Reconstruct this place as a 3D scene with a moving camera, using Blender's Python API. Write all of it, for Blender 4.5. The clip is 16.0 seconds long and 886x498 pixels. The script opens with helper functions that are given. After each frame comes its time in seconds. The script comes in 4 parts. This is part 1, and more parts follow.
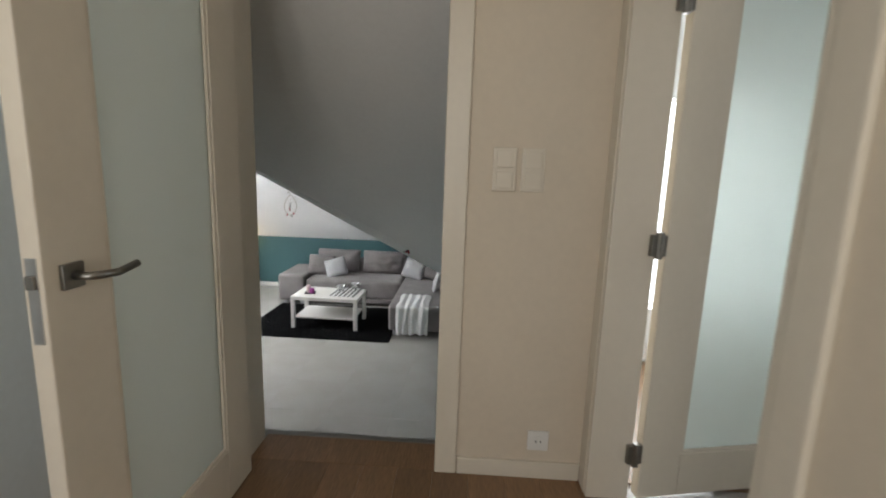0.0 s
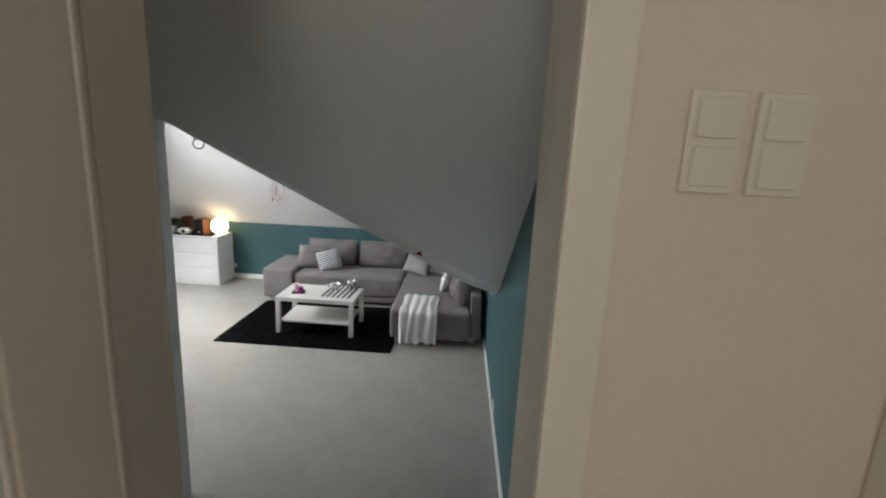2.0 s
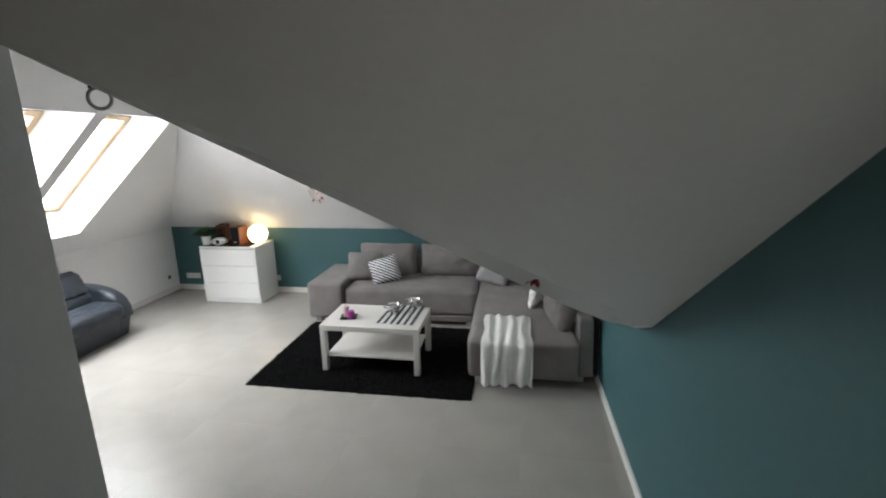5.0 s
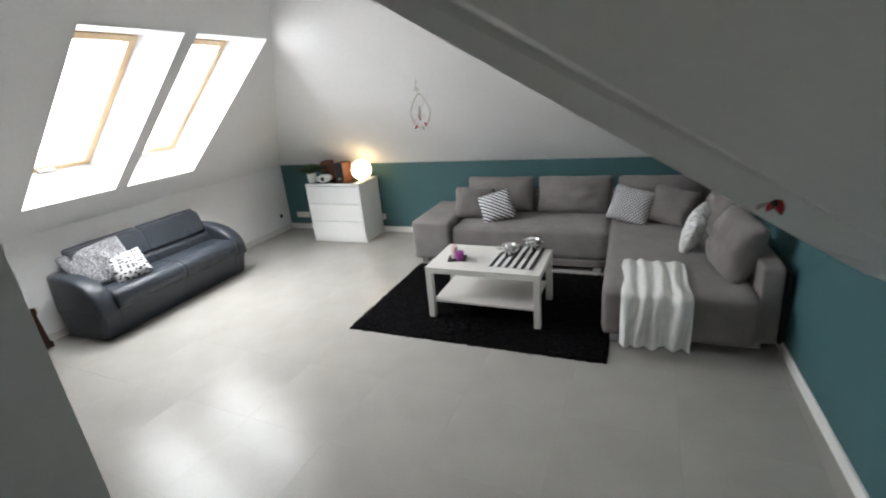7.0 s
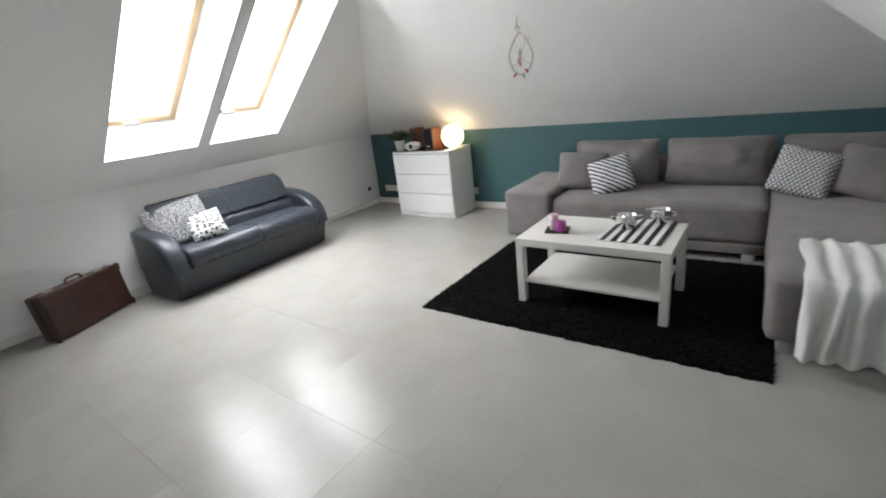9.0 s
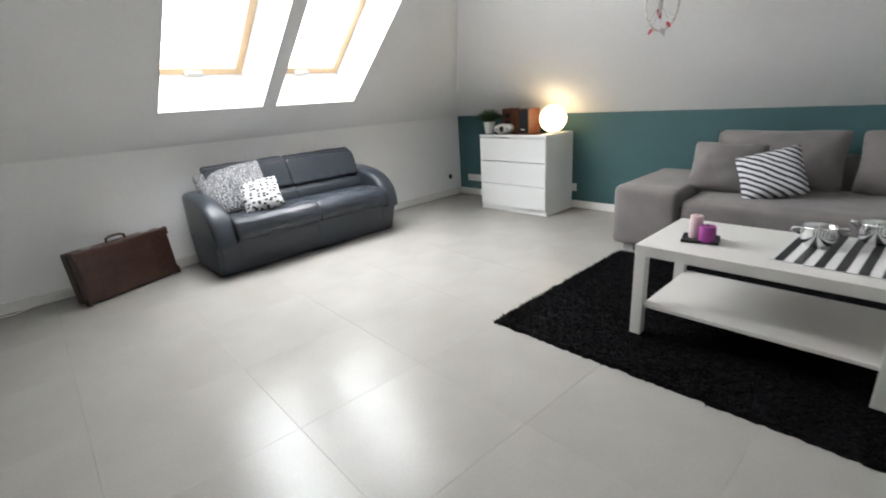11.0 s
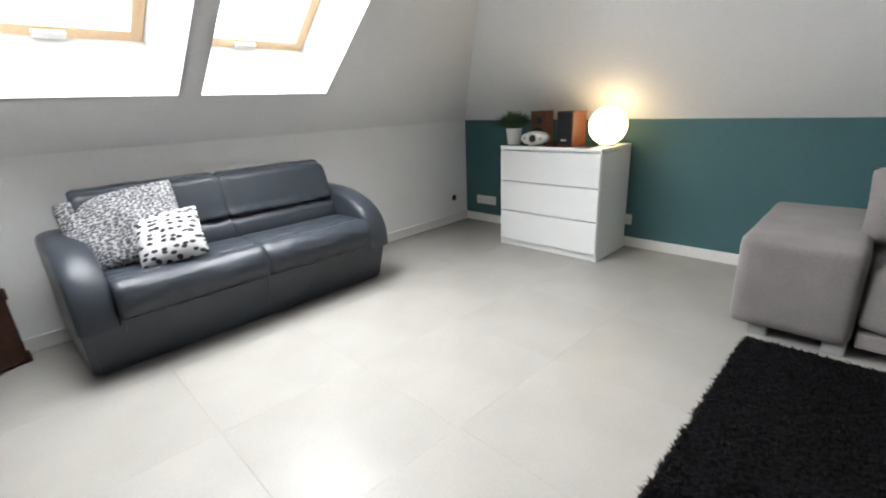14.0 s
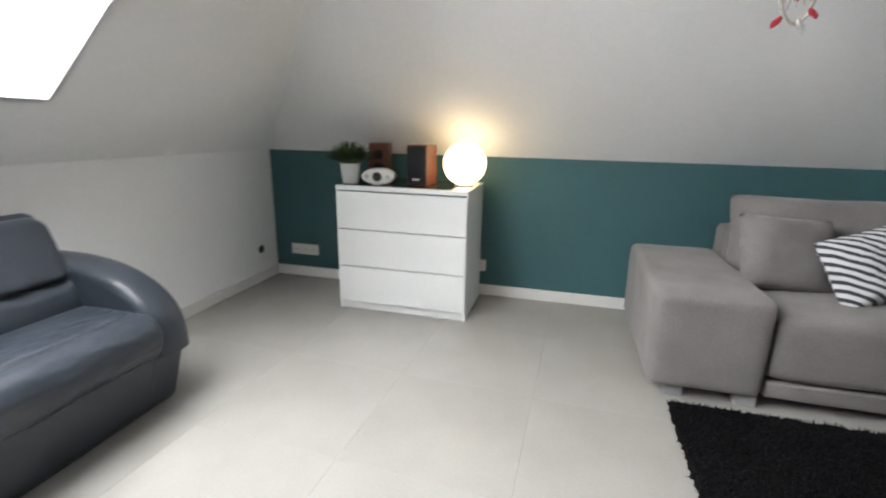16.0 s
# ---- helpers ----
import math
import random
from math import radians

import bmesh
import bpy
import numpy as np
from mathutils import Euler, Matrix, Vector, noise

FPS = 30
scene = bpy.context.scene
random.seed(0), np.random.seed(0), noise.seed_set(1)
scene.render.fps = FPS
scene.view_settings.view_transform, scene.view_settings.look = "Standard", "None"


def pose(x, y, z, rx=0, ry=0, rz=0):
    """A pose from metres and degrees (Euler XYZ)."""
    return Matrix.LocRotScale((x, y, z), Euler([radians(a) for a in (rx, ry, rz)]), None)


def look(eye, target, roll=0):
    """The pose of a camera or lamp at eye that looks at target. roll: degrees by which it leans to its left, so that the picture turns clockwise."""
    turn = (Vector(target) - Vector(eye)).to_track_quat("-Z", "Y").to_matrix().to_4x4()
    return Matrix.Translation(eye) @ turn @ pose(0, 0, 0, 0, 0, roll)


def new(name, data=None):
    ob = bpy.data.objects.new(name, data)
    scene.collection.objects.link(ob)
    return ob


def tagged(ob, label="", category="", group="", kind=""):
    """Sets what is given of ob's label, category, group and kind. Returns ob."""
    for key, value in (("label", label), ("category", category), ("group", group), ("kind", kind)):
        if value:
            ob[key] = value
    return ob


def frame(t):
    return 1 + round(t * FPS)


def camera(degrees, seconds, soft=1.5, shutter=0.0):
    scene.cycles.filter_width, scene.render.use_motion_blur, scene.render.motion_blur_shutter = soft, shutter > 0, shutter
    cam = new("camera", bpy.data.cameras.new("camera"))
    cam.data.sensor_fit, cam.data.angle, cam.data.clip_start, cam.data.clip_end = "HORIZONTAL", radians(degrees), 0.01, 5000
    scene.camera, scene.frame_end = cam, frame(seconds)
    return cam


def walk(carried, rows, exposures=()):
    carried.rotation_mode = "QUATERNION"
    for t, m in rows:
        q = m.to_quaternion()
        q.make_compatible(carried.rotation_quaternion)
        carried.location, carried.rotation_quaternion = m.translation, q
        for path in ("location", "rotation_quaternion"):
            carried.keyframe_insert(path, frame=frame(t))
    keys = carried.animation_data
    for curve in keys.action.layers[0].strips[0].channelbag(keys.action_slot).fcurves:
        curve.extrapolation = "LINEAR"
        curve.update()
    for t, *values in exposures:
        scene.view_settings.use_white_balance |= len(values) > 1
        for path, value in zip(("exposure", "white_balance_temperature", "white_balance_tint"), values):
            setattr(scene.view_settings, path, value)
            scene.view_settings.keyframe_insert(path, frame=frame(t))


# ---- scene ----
cam = camera(88.2, 16.0, soft=1.9, shutter=0.5)
PATH = [
    (0, (3.945, -8.188, 2.266), (3.856, -6.22, 1.924), 2.0),
    (0.5, (3.894, -7.976, 2.258), (3.778, -6.017, 1.872), 1.5),
    (1, (3.837, -7.759, 2.239), (3.697, -5.805, 1.836), 2.1),
    (1.5, (3.78, -7.525, 2.242), (3.665, -5.573, 1.82), 1.9),
    (2, (3.703, -7.266, 2.241), (3.64, -5.311, 1.824), 2.9),
    (2.5, (3.633, -7.049, 2.26), (3.633, -5.091, 1.853), 3.9),
    (3, (3.577, -6.758, 2.222), (3.595, -4.799, 1.819), 3.7),
    (5.5, (3.258, -5.743, 2.059), (2.836, -3.855, 1.553), -2.8),
    (6, (3.199, -5.594, 2.007), (2.659, -3.752, 1.444), -4.1),
    (6.5, (3.125, -5.46, 1.954), (2.5, -3.665, 1.332), -4.6),
    (7, (3.069, -5.314, 1.851), (2.342, -3.578, 1.175), -5.1),
    (7.5, (3.019, -5.188, 1.759), (2.161, -3.523, 1.057), -5.9),
    (8, (2.971, -5.027, 1.651), (1.986, -3.432, 0.952), -6.8),
    (8.5, (2.921, -4.897, 1.56), (1.898, -3.32, 0.879), -6.3),
    (9, (2.858, -4.763, 1.446), (1.752, -3.234, 0.784), -6.7),
    (9.5, (2.779, -4.631, 1.349), (1.546, -3.194, 0.705), -7.4),
    (12, (2.099, -3.926, 1.122), (0.684, -2.659, 0.495), -2.4),
    (12.5, (1.914, -3.791, 1.115), (0.49, -2.537, 0.485), -2.2),
    (13, (1.699, -3.662, 1.096), (0.307, -2.372, 0.465), -2.1),
    (13.5, (1.533, -3.52, 1.094), (0.172, -2.193, 0.472), -2.2),
    (14, (1.315, -3.398, 1.101), (-0.003, -2.021, 0.496), -2.3),
    (14.5, (1.114, -3.311, 1.109), (-0.103, -1.833, 0.532), -1.6),
    (15, (0.92, -3.195, 1.1), (-0.1, -1.565, 0.549), -0.5),
    (15.5, (0.729, -3.08, 1.098), (-0.08, -1.33, 0.568), 0.1),
    (16, (0.497, -2.974, 1.119), (0.016, -1.101, 0.607), 1.1),
]
EXPOSURES = [(0.0, 0.23), (1.0, 0.18), (2.5, 0.04), (3.5, 0.03), (5.5, 0.0), (16.0, 0.0)]
walk(cam, [(t, look(eye, target, roll)) for t, eye, target, roll in PATH], EXPOSURES)

# ---- light ----
world = bpy.data.worlds.new("overcast")
scene.world = world
world.use_nodes = True
wn = world.node_tree
sky = wn.nodes.new("ShaderNodeTexSky")
sky.sky_type, sky.sun_disc, sky.sun_elevation, sky.sun_rotation = "NISHITA", False, radians(50), radians(60)
sky.air_density, sky.dust_density, sky.ozone_density = 1.0, 3.0, 1.0
wn.links.new(sky.outputs[0], wn.nodes["Background"].inputs[0])
wn.nodes["Background"].inputs[1].default_value = 0.15
sun_data = bpy.data.lights.new("sun", "SUN")
sun_data.energy, sun_data.angle, sun_data.color = 0.5, radians(25), (1, 0.97, 0.93)
sun = new("sun", sun_data)
sun.matrix_world = look((7.7, 4.4, 10.6), (0, 0, 0))


def area(name, m, sx, sy, watts, colour=(1, 1, 1)):
    d = bpy.data.lights.new(name, "AREA")
    d.shape, d.size, d.size_y, d.energy, d.color = "RECTANGLE", sx, sy, watts, colour
    ob = new(name, d)
    ob.matrix_world = m
    return ob


# ---- materials ----
def material(name, base, rough=0.6, metal=0.0, grain=0.06, grain_scale=40.0, stain=0.05, stain_scale=2.0, bump=0.1, bump_scale=60.0, spec=0.5, sheen=0.0, per_object=0.0, stretch=(1, 1, 1)):
    m = bpy.data.materials.new(name)
    m.use_nodes = True
    n, l = m.node_tree.nodes, m.node_tree.links
    b = n["Principled BSDF"]
    co = n.new("ShaderNodeTexCoord")
    mp = n.new("ShaderNodeMapping")
    mp.inputs["Scale"].default_value = stretch
    l.new(co.outputs["Object"], mp.inputs[0])

    def tex(scale, detail):
        t = n.new("ShaderNodeTexNoise")
        t.inputs["Scale"].default_value, t.inputs["Detail"].default_value = scale, detail
        l.new(mp.outputs[0], t.inputs["Vector"])
        return t.outputs["Fac"]

    fine, broad = tex(grain_scale, 4), tex(stain_scale, 3)
    value = None
    for fac, amount in ((fine, grain), (broad, stain)):
        r = n.new("ShaderNodeMapRange")
        r.inputs[1].default_value, r.inputs[2].default_value = 0.3, 0.7
        r.inputs[3].default_value, r.inputs[4].default_value = 1 - amount, 1 + amount
        l.new(fac, r.inputs[0])
        if value is None:
            value = r.outputs[0]
        else:
            mul = n.new("ShaderNodeMath")
            mul.operation = "MULTIPLY"
            l.new(value, mul.inputs[0]), l.new(r.outputs[0], mul.inputs[1])
            value = mul.outputs[0]
    if per_object:
        info = n.new("ShaderNodeObjectInfo")
        r = n.new("ShaderNodeMapRange")
        r.inputs[3].default_value, r.inputs[4].default_value = 1 - per_object, 1 + per_object
        l.new(info.outputs["Random"], r.inputs[0])
        mul = n.new("ShaderNodeMath")
        mul.operation = "MULTIPLY"
        l.new(value, mul.inputs[0]), l.new(r.outputs[0], mul.inputs[1])
        value = mul.outputs[0]
    mix = n.new("ShaderNodeVectorMath")
    mix.operation = "SCALE"
    mix.inputs[0].default_value = base
    l.new(value, mix.inputs["Scale"])
    l.new(mix.outputs[0], b.inputs["Base Color"])
    rr = n.new("ShaderNodeMapRange")
    rr.inputs[3].default_value, rr.inputs[4].default_value = max(rough - 0.06, 0.02), min(rough + 0.06, 1)
    l.new(broad, rr.inputs[0])
    l.new(rr.outputs[0], b.inputs["Roughness"])
    b.inputs["Metallic"].default_value = metal
    b.inputs["Specular IOR Level"].default_value = spec
    if sheen:
        b.inputs["Sheen Weight"].default_value = sheen
    if bump:
        bp = n.new("ShaderNodeBump")
        bp.inputs["Strength"].default_value, bp.inputs["Distance"].default_value = bump, 0.004
        l.new(tex(bump_scale, 4), bp.inputs["Height"])
        l.new(bp.outputs[0], b.inputs["Normal"])
    return m


def glass(name, colour, rough, frosted=False):
    m = bpy.data.materials.new(name)
    m.use_nodes = True
    b = m.node_tree.nodes["Principled BSDF"]
    b.inputs["Base Color"].default_value = (*colour, 1)
    b.inputs["Roughness"].default_value, b.inputs["IOR"].default_value = rough, 1.45
    b.inputs["Transmission Weight"].default_value = 0.3 if frosted else 1.0
    return m


def banded(name, a, c, scale, width, angle, second=None, rough=0.85):
    """Woven stripes; with second, the stripes cross into diamonds."""
    m = bpy.data.materials.new(name)
    m.use_nodes = True
    n, l = m.node_tree.nodes, m.node_tree.links
    b = n["Principled BSDF"]
    b.inputs["Roughness"].default_value = rough
    co = n.new("ShaderNodeTexCoord")
    fac = None
    for turn in (angle, second):
        if turn is None:
            continue
        mp = n.new("ShaderNodeMapping")
        mp.inputs["Rotation"].default_value = (0, radians(turn), 0)
        l.new(co.outputs["Object"], mp.inputs[0])
        w = n.new("ShaderNodeTexWave")
        w.inputs["Scale"].default_value, w.inputs["Distortion"].default_value = scale, 0.15
        l.new(mp.outputs[0], w.inputs["Vector"])
        g = n.new("ShaderNodeMath")
        g.operation = "GREATER_THAN"
        g.inputs[1].default_value = width
        l.new(w.outputs["Fac"], g.inputs[0])
        if fac is None:
            fac = g.outputs[0]
        else:
            mx = n.new("ShaderNodeMath")
            mx.operation = "MAXIMUM"
            l.new(fac, mx.inputs[0]), l.new(g.outputs[0], mx.inputs[1])
            fac = mx.outputs[0]
    mix = n.new("ShaderNodeMix")
    mix.data_type = "RGBA"
    mix.inputs["A"].default_value, mix.inputs["B"].default_value = (*a, 1), (*c, 1)
    l.new(fac, mix.inputs["Factor"])
    l.new(mix.outputs["Result"], b.inputs["Base Color"])
    t = n.new("ShaderNodeTexNoise")
    t.inputs["Scale"].default_value = 250
    l.new(co.outputs["Object"], t.inputs["Vector"])
    bp = n.new("ShaderNodeBump")
    bp.inputs["Strength"].default_value, bp.inputs["Distance"].default_value = 0.4, 0.003
    l.new(t.outputs["Fac"], bp.inputs["Height"])
    l.new(bp.outputs[0], b.inputs["Normal"])
    return m


def spotted(name, ground, spot, scale, size, stretch):
    m = bpy.data.materials.new(name)
    m.use_nodes = True
    n, l = m.node_tree.nodes, m.node_tree.links
    b = n["Principled BSDF"]
    b.inputs["Roughness"].default_value = 0.9
    co = n.new("ShaderNodeTexCoord")
    mp = n.new("ShaderNodeMapping")
    mp.inputs["Scale"].default_value = stretch
    mp.inputs["Rotation"].default_value = (radians(90), 0, 0)
    l.new(co.outputs["Object"], mp.inputs[0])
    v = n.new("ShaderNodeTexVoronoi")
    v.voronoi_dimensions = "2D"
    v.inputs["Scale"].default_value, v.inputs["Randomness"].default_value = scale, 0.75
    l.new(mp.outputs[0], v.inputs["Vector"])
    g = n.new("ShaderNodeMath")
    g.operation = "LESS_THAN"
    g.inputs[1].default_value = size
    l.new(v.outputs["Distance"], g.inputs[0])
    mix = n.new("ShaderNodeMix")
    mix.data_type = "RGBA"
    mix.inputs["A"].default_value, mix.inputs["B"].default_value = (*ground, 1), (*spot, 1)
    l.new(g.outputs[0], mix.inputs["Factor"])
    l.new(mix.outputs["Result"], b.inputs["Base Color"])
    return m


def marbled(name, ground, vein):
    """Pale cloth with thin broken veins."""
    m = bpy.data.materials.new(name)
    m.use_nodes = True
    n, l = m.node_tree.nodes, m.node_tree.links
    b = n["Principled BSDF"]
    b.inputs["Roughness"].default_value = 0.9
    co = n.new("ShaderNodeTexCoord")
    t = n.new("ShaderNodeTexNoise")
    t.inputs["Scale"].default_value, t.inputs["Detail"].default_value, t.inputs["Distortion"].default_value = 9, 3, 1.5
    l.new(co.outputs["Object"], t.inputs["Vector"])
    ramp = n.new("ShaderNodeValToRGB")
    ramp.color_ramp.elements[0].position, ramp.color_ramp.elements[1].position = 0.47, 0.53
    mid = ramp.color_ramp.elements.new(0.5)
    ramp.color_ramp.elements[0].color = ramp.color_ramp.elements[2].color = (*ground, 1)
    mid.color = (*vein, 1)
    l.new(t.outputs["Fac"], ramp.inputs[0])
    l.new(ramp.outputs[0], b.inputs["Base Color"])
    return m


def glowing(name, colour, strength):
    m = bpy.data.materials.new(name)
    m.use_nodes = True
    b = m.node_tree.nodes["Principled BSDF"]
    b.inputs["Base Color"].default_value = (0.9, 0.88, 0.82, 1)
    b.inputs["Emission Color"].default_value = (*colour, 1)
    b.inputs["Emission Strength"].default_value = strength
    return m


WHITE_WALL = material("white_wall_paint", (0.89, 0.89, 0.885), 0.75, grain=0.015, stain=0.025, stain_scale=1.2, bump=0.12, bump_scale=180)
TEAL = material("teal_wall_paint", (0.04, 0.112, 0.122), 0.6, grain=0.03, stain=0.05, stain_scale=1.5, bump=0.12, bump_scale=180)
CREAM = material("cream_wall_paint", (0.62, 0.54, 0.43), 0.7, grain=0.02, stain=0.03, bump=0.12, bump_scale=180)
WHITE_LACQUER = material("white_lacquer", (0.78, 0.79, 0.78), 0.32, grain=0.01, stain=0.02, bump=0.02)
TABLE_WHITE = material("warm_white_lacquer", (0.68, 0.665, 0.63), 0.34, grain=0.01, stain=0.02, bump=0.02)
TRIM = material("white_trim", (0.76, 0.75, 0.72), 0.45, grain=0.02, stain=0.03, bump=0.03)
DOOR_PAINT = material("door_paint", (0.66, 0.6, 0.5), 0.4, grain=0.015, stain=0.03, bump=0.03)
TILE = material("beige_porcelain", (0.316, 0.301, 0.28), 0.245, grain=0.03, grain_scale=90, stain=0.05, stain_scale=3, bump=0.015, per_object=0.02, spec=0.26)
GROUT = material("grey_grout", (0.3, 0.285, 0.265), 0.35, grain=0.1, stain=0.1)
OAK = material("oak_plank", (0.2, 0.115, 0.058), 0.42, grain=0.22, grain_scale=26, stain=0.1, bump=0.08, per_object=0.18, stretch=(8, 0.7, 8))
PINE = material("pine_sash", (0.7, 0.5, 0.3), 0.45, grain=0.12, grain_scale=30, stretch=(1, 8, 8))
FABRIC = material("grey_velour", (0.19, 0.173, 0.168), 0.95, grain=0.1, grain_scale=160, stain=0.12, stain_scale=5, bump=0.35, bump_scale=350, sheen=0.15, spec=0.2)
DARK_FABRIC = material("dark_cloth", (0.012, 0.012, 0.015), 0.95, grain=0.1, bump=0.2)
LEATHER = material("blue_grey_leather", (0.03, 0.036, 0.046), 0.35, grain=0.05, grain_scale=90, stain=0.08, stain_scale=5, bump=0.07, bump_scale=60)
RUG = material("black_shag", (0.0045, 0.0045, 0.005), 1.0, grain=0.4, grain_scale=120, stain=0.25, stain_scale=9, bump=0.8, bump_scale=150, spec=0.1)
BROWN_LEATHER = material("brown_suitcase_hide", (0.045, 0.02, 0.014), 0.38, grain=0.25, grain_scale=30, stain=0.3, stain_scale=7, bump=0.25, bump_scale=70)
STEEL = material("brushed_steel", (0.5, 0.5, 0.49), 0.3, 1.0, grain=0.05, bump=0.03)
DARK_STEEL = material("dark_nickel", (0.24, 0.23, 0.21), 0.35, 1.0, grain=0.05, bump=0.03)
CHROME = material("chrome", (0.75, 0.75, 0.75), 0.12, 1.0, grain=0.02, bump=0.0)
PLASTIC = material("white_plastic", (0.72, 0.71, 0.67), 0.35, grain=0.01, stain=0.01, bump=0.0)
# Bluish daylight is put into this wall colour.
DAYLIT_BLUE = material("blue_daylit_wall", (0.74, 0.82, 0.88), 0.7, grain=0.02, stain=0.03, bump=0.1, bump_scale=180)
FOOT_GREY = material("grey_foot_plastic", (0.33, 0.33, 0.33), 0.4, grain=0.02, stain=0.04, bump=0.02)
CREAM_PLASTIC = material("cream_plastic", (0.63, 0.57, 0.47), 0.35, grain=0.01, stain=0.01, bump=0.0)
BLACK = material("black_plastic", (0.012, 0.012, 0.013), 0.35, grain=0.1, bump=0.05)
CHERRY = material("cherry_veneer", (0.15, 0.045, 0.02), 0.4, grain=0.25, grain_scale=14, bump=0.05, stretch=(1, 1, 6))
BLACK_GLASS = material("black_lacquered_glass", (0.02, 0.018, 0.018), 0.12, grain=0.05, bump=0.0)
KNIT = material("white_knit", (0.72, 0.72, 0.7), 0.95, grain=0.06, grain_scale=200, stain=0.04, bump=0.5, bump_scale=260, sheen=0.2)
WHITE_FABRIC = material("white_cotton", (0.7, 0.7, 0.69), 0.95, grain=0.06, grain_scale=120, stain=0.05, bump=0.3, bump_scale=200)
PURPLE = material("purple_wax", (0.3, 0.04, 0.24), 0.45, grain=0.05, bump=0.03)
PALE_WAX = material("pale_pink_wax", (0.6, 0.45, 0.46), 0.5, grain=0.04, bump=0.03)
LEAF = material("leaf_green", (0.085, 0.15, 0.055), 0.6, grain=0.3, per_object=0.1)
CERAMIC = material("white_ceramic", (0.75, 0.75, 0.73), 0.3, grain=0.01, bump=0.0)
SOIL = material("dark_soil", (0.03, 0.02, 0.014), 0.95, grain=0.4)
TWINE = material("pale_twine", (0.55, 0.52, 0.47), 0.9, grain=0.2)
RED = material("red_feather", (0.35, 0.02, 0.03), 0.8, grain=0.2)
FEATHER = material("grey_feather", (0.42, 0.41, 0.4), 0.9, grain=0.2)
STRIPED = banded("black_white_stripes", (0.66, 0.66, 0.67), (0.05, 0.05, 0.06), 10.0, 0.56, 52)
DIAMOND = banded("diamond_weave", (0.68, 0.68, 0.68), (0.1, 0.1, 0.11), 13.5, 0.78, 38, -38)
FUR = spotted("grey_fur_print", (0.55, 0.55, 0.56), (0.1, 0.1, 0.11), 52, 0.46, (1, 1, 2.2))
SPOTS = spotted("spotted_print", (0.64, 0.64, 0.64), (0.03, 0.03, 0.03), 22, 0.29, (1.0, 1, 1.7))
MARBLED = marbled("white_marbled_cotton", (0.7, 0.7, 0.69), (0.2, 0.2, 0.21))
CLEAR = glass("window_glass", (1, 1, 1), 0.0)
FROST = glass("frosted_glass", (0.85, 0.93, 0.9), 0.55, True)
def strands(name, dark, light):
    m = bpy.data.materials.new(name)
    m.use_nodes = True
    n, l = m.node_tree.nodes, m.node_tree.links
    b = n["Principled BSDF"]
    b.inputs["Roughness"].default_value = 0.9
    b.inputs["Specular IOR Level"].default_value = 0.15
    g = n.new("ShaderNodeNewGeometry")
    ramp = n.new("ShaderNodeMix")
    ramp.data_type = "RGBA"
    ramp.inputs["A"].default_value, ramp.inputs["B"].default_value = (*dark, 1), (*light, 1)
    l.new(g.outputs["Random Per Island"], ramp.inputs["Factor"])
    l.new(ramp.outputs["Result"], b.inputs["Base Color"])
    return m


FUR_STRANDS = strands("grey_fur_strands", (0.07, 0.07, 0.08), (0.78, 0.78, 0.79))
PILE = strands("black_pile", (0.003, 0.003, 0.0035), (0.008, 0.008, 0.009))
GLOBE = glowing("lit_opal_glass", (1.0, 0.74, 0.4), 4.6)


# ---- mesh helpers ----
def finish(bm, name, mat, parent=None, label="", smooth=False):
    me = bpy.data.meshes.new(name)
    bm.normal_update()
    bm.to_mesh(me)
    bm.free()
    if smooth:
        for p in me.polygons:
            p.use_smooth = True
    me.materials.append(mat)
    ob = new(name, me)
    if parent is not None:
        ob.parent = parent
    if label:
        ob["label"] = label
    return ob


def part(name, bm, mat, parent, label="", smooth=False):
    return finish(bm, name, mat, parent, label, smooth)


def thing(name, label, category, m=None, group=""):
    ob = new(name)
    ob.empty_display_size = 0.1
    if m is not None:
        ob.matrix_world = m
    return tagged(ob, label, category, group)


def structure(ob, label="", category=""):
    return tagged(ob, label, category, kind="structure")


def add_box(bm, x0, x1, y0, y1, z0, z1, bevel=0.0, segments=2):
    """A box, its edges rounded where bevel is given, added to bm."""
    r = bmesh.ops.create_cube(bm, size=1, matrix=Matrix.LocRotScale(((x0 + x1) / 2, (y0 + y1) / 2, (z0 + z1) / 2), None, (x1 - x0, y1 - y0, z1 - z0)))
    if bevel:
        edges = list({e for v in r["verts"] for e in v.link_edges})
        bmesh.ops.bevel(bm, geom=edges, offset=bevel, segments=segments, profile=0.6, affect="EDGES", clamp_overlap=True)
    return bm


def box(x0, x1, y0, y1, z0, z1, bevel=0.0, segments=2):
    return add_box(bmesh.new(), x0, x1, y0, y1, z0, z1, bevel, segments)


def prism(outline, axis, a, b):
    """A convex or simple outline in two axes, pulled along the third from a to b."""
    bm = bmesh.new()

    def at(p, q):
        return {"x": (q, p[0], p[1]), "y": (p[0], q, p[1]), "z": (p[0], p[1], q)}[axis]

    lo, hi = [bm.verts.new(at(p, a)) for p in outline], [bm.verts.new(at(p, b)) for p in outline]
    bm.faces.new(lo), bm.faces.new(hi[::-1])
    for i in range(len(outline)):
        k = (i + 1) % len(outline)
        bm.faces.new((lo[i], hi[i], hi[k], lo[k]))
    bmesh.ops.recalc_face_normals(bm, faces=bm.faces)
    return bm


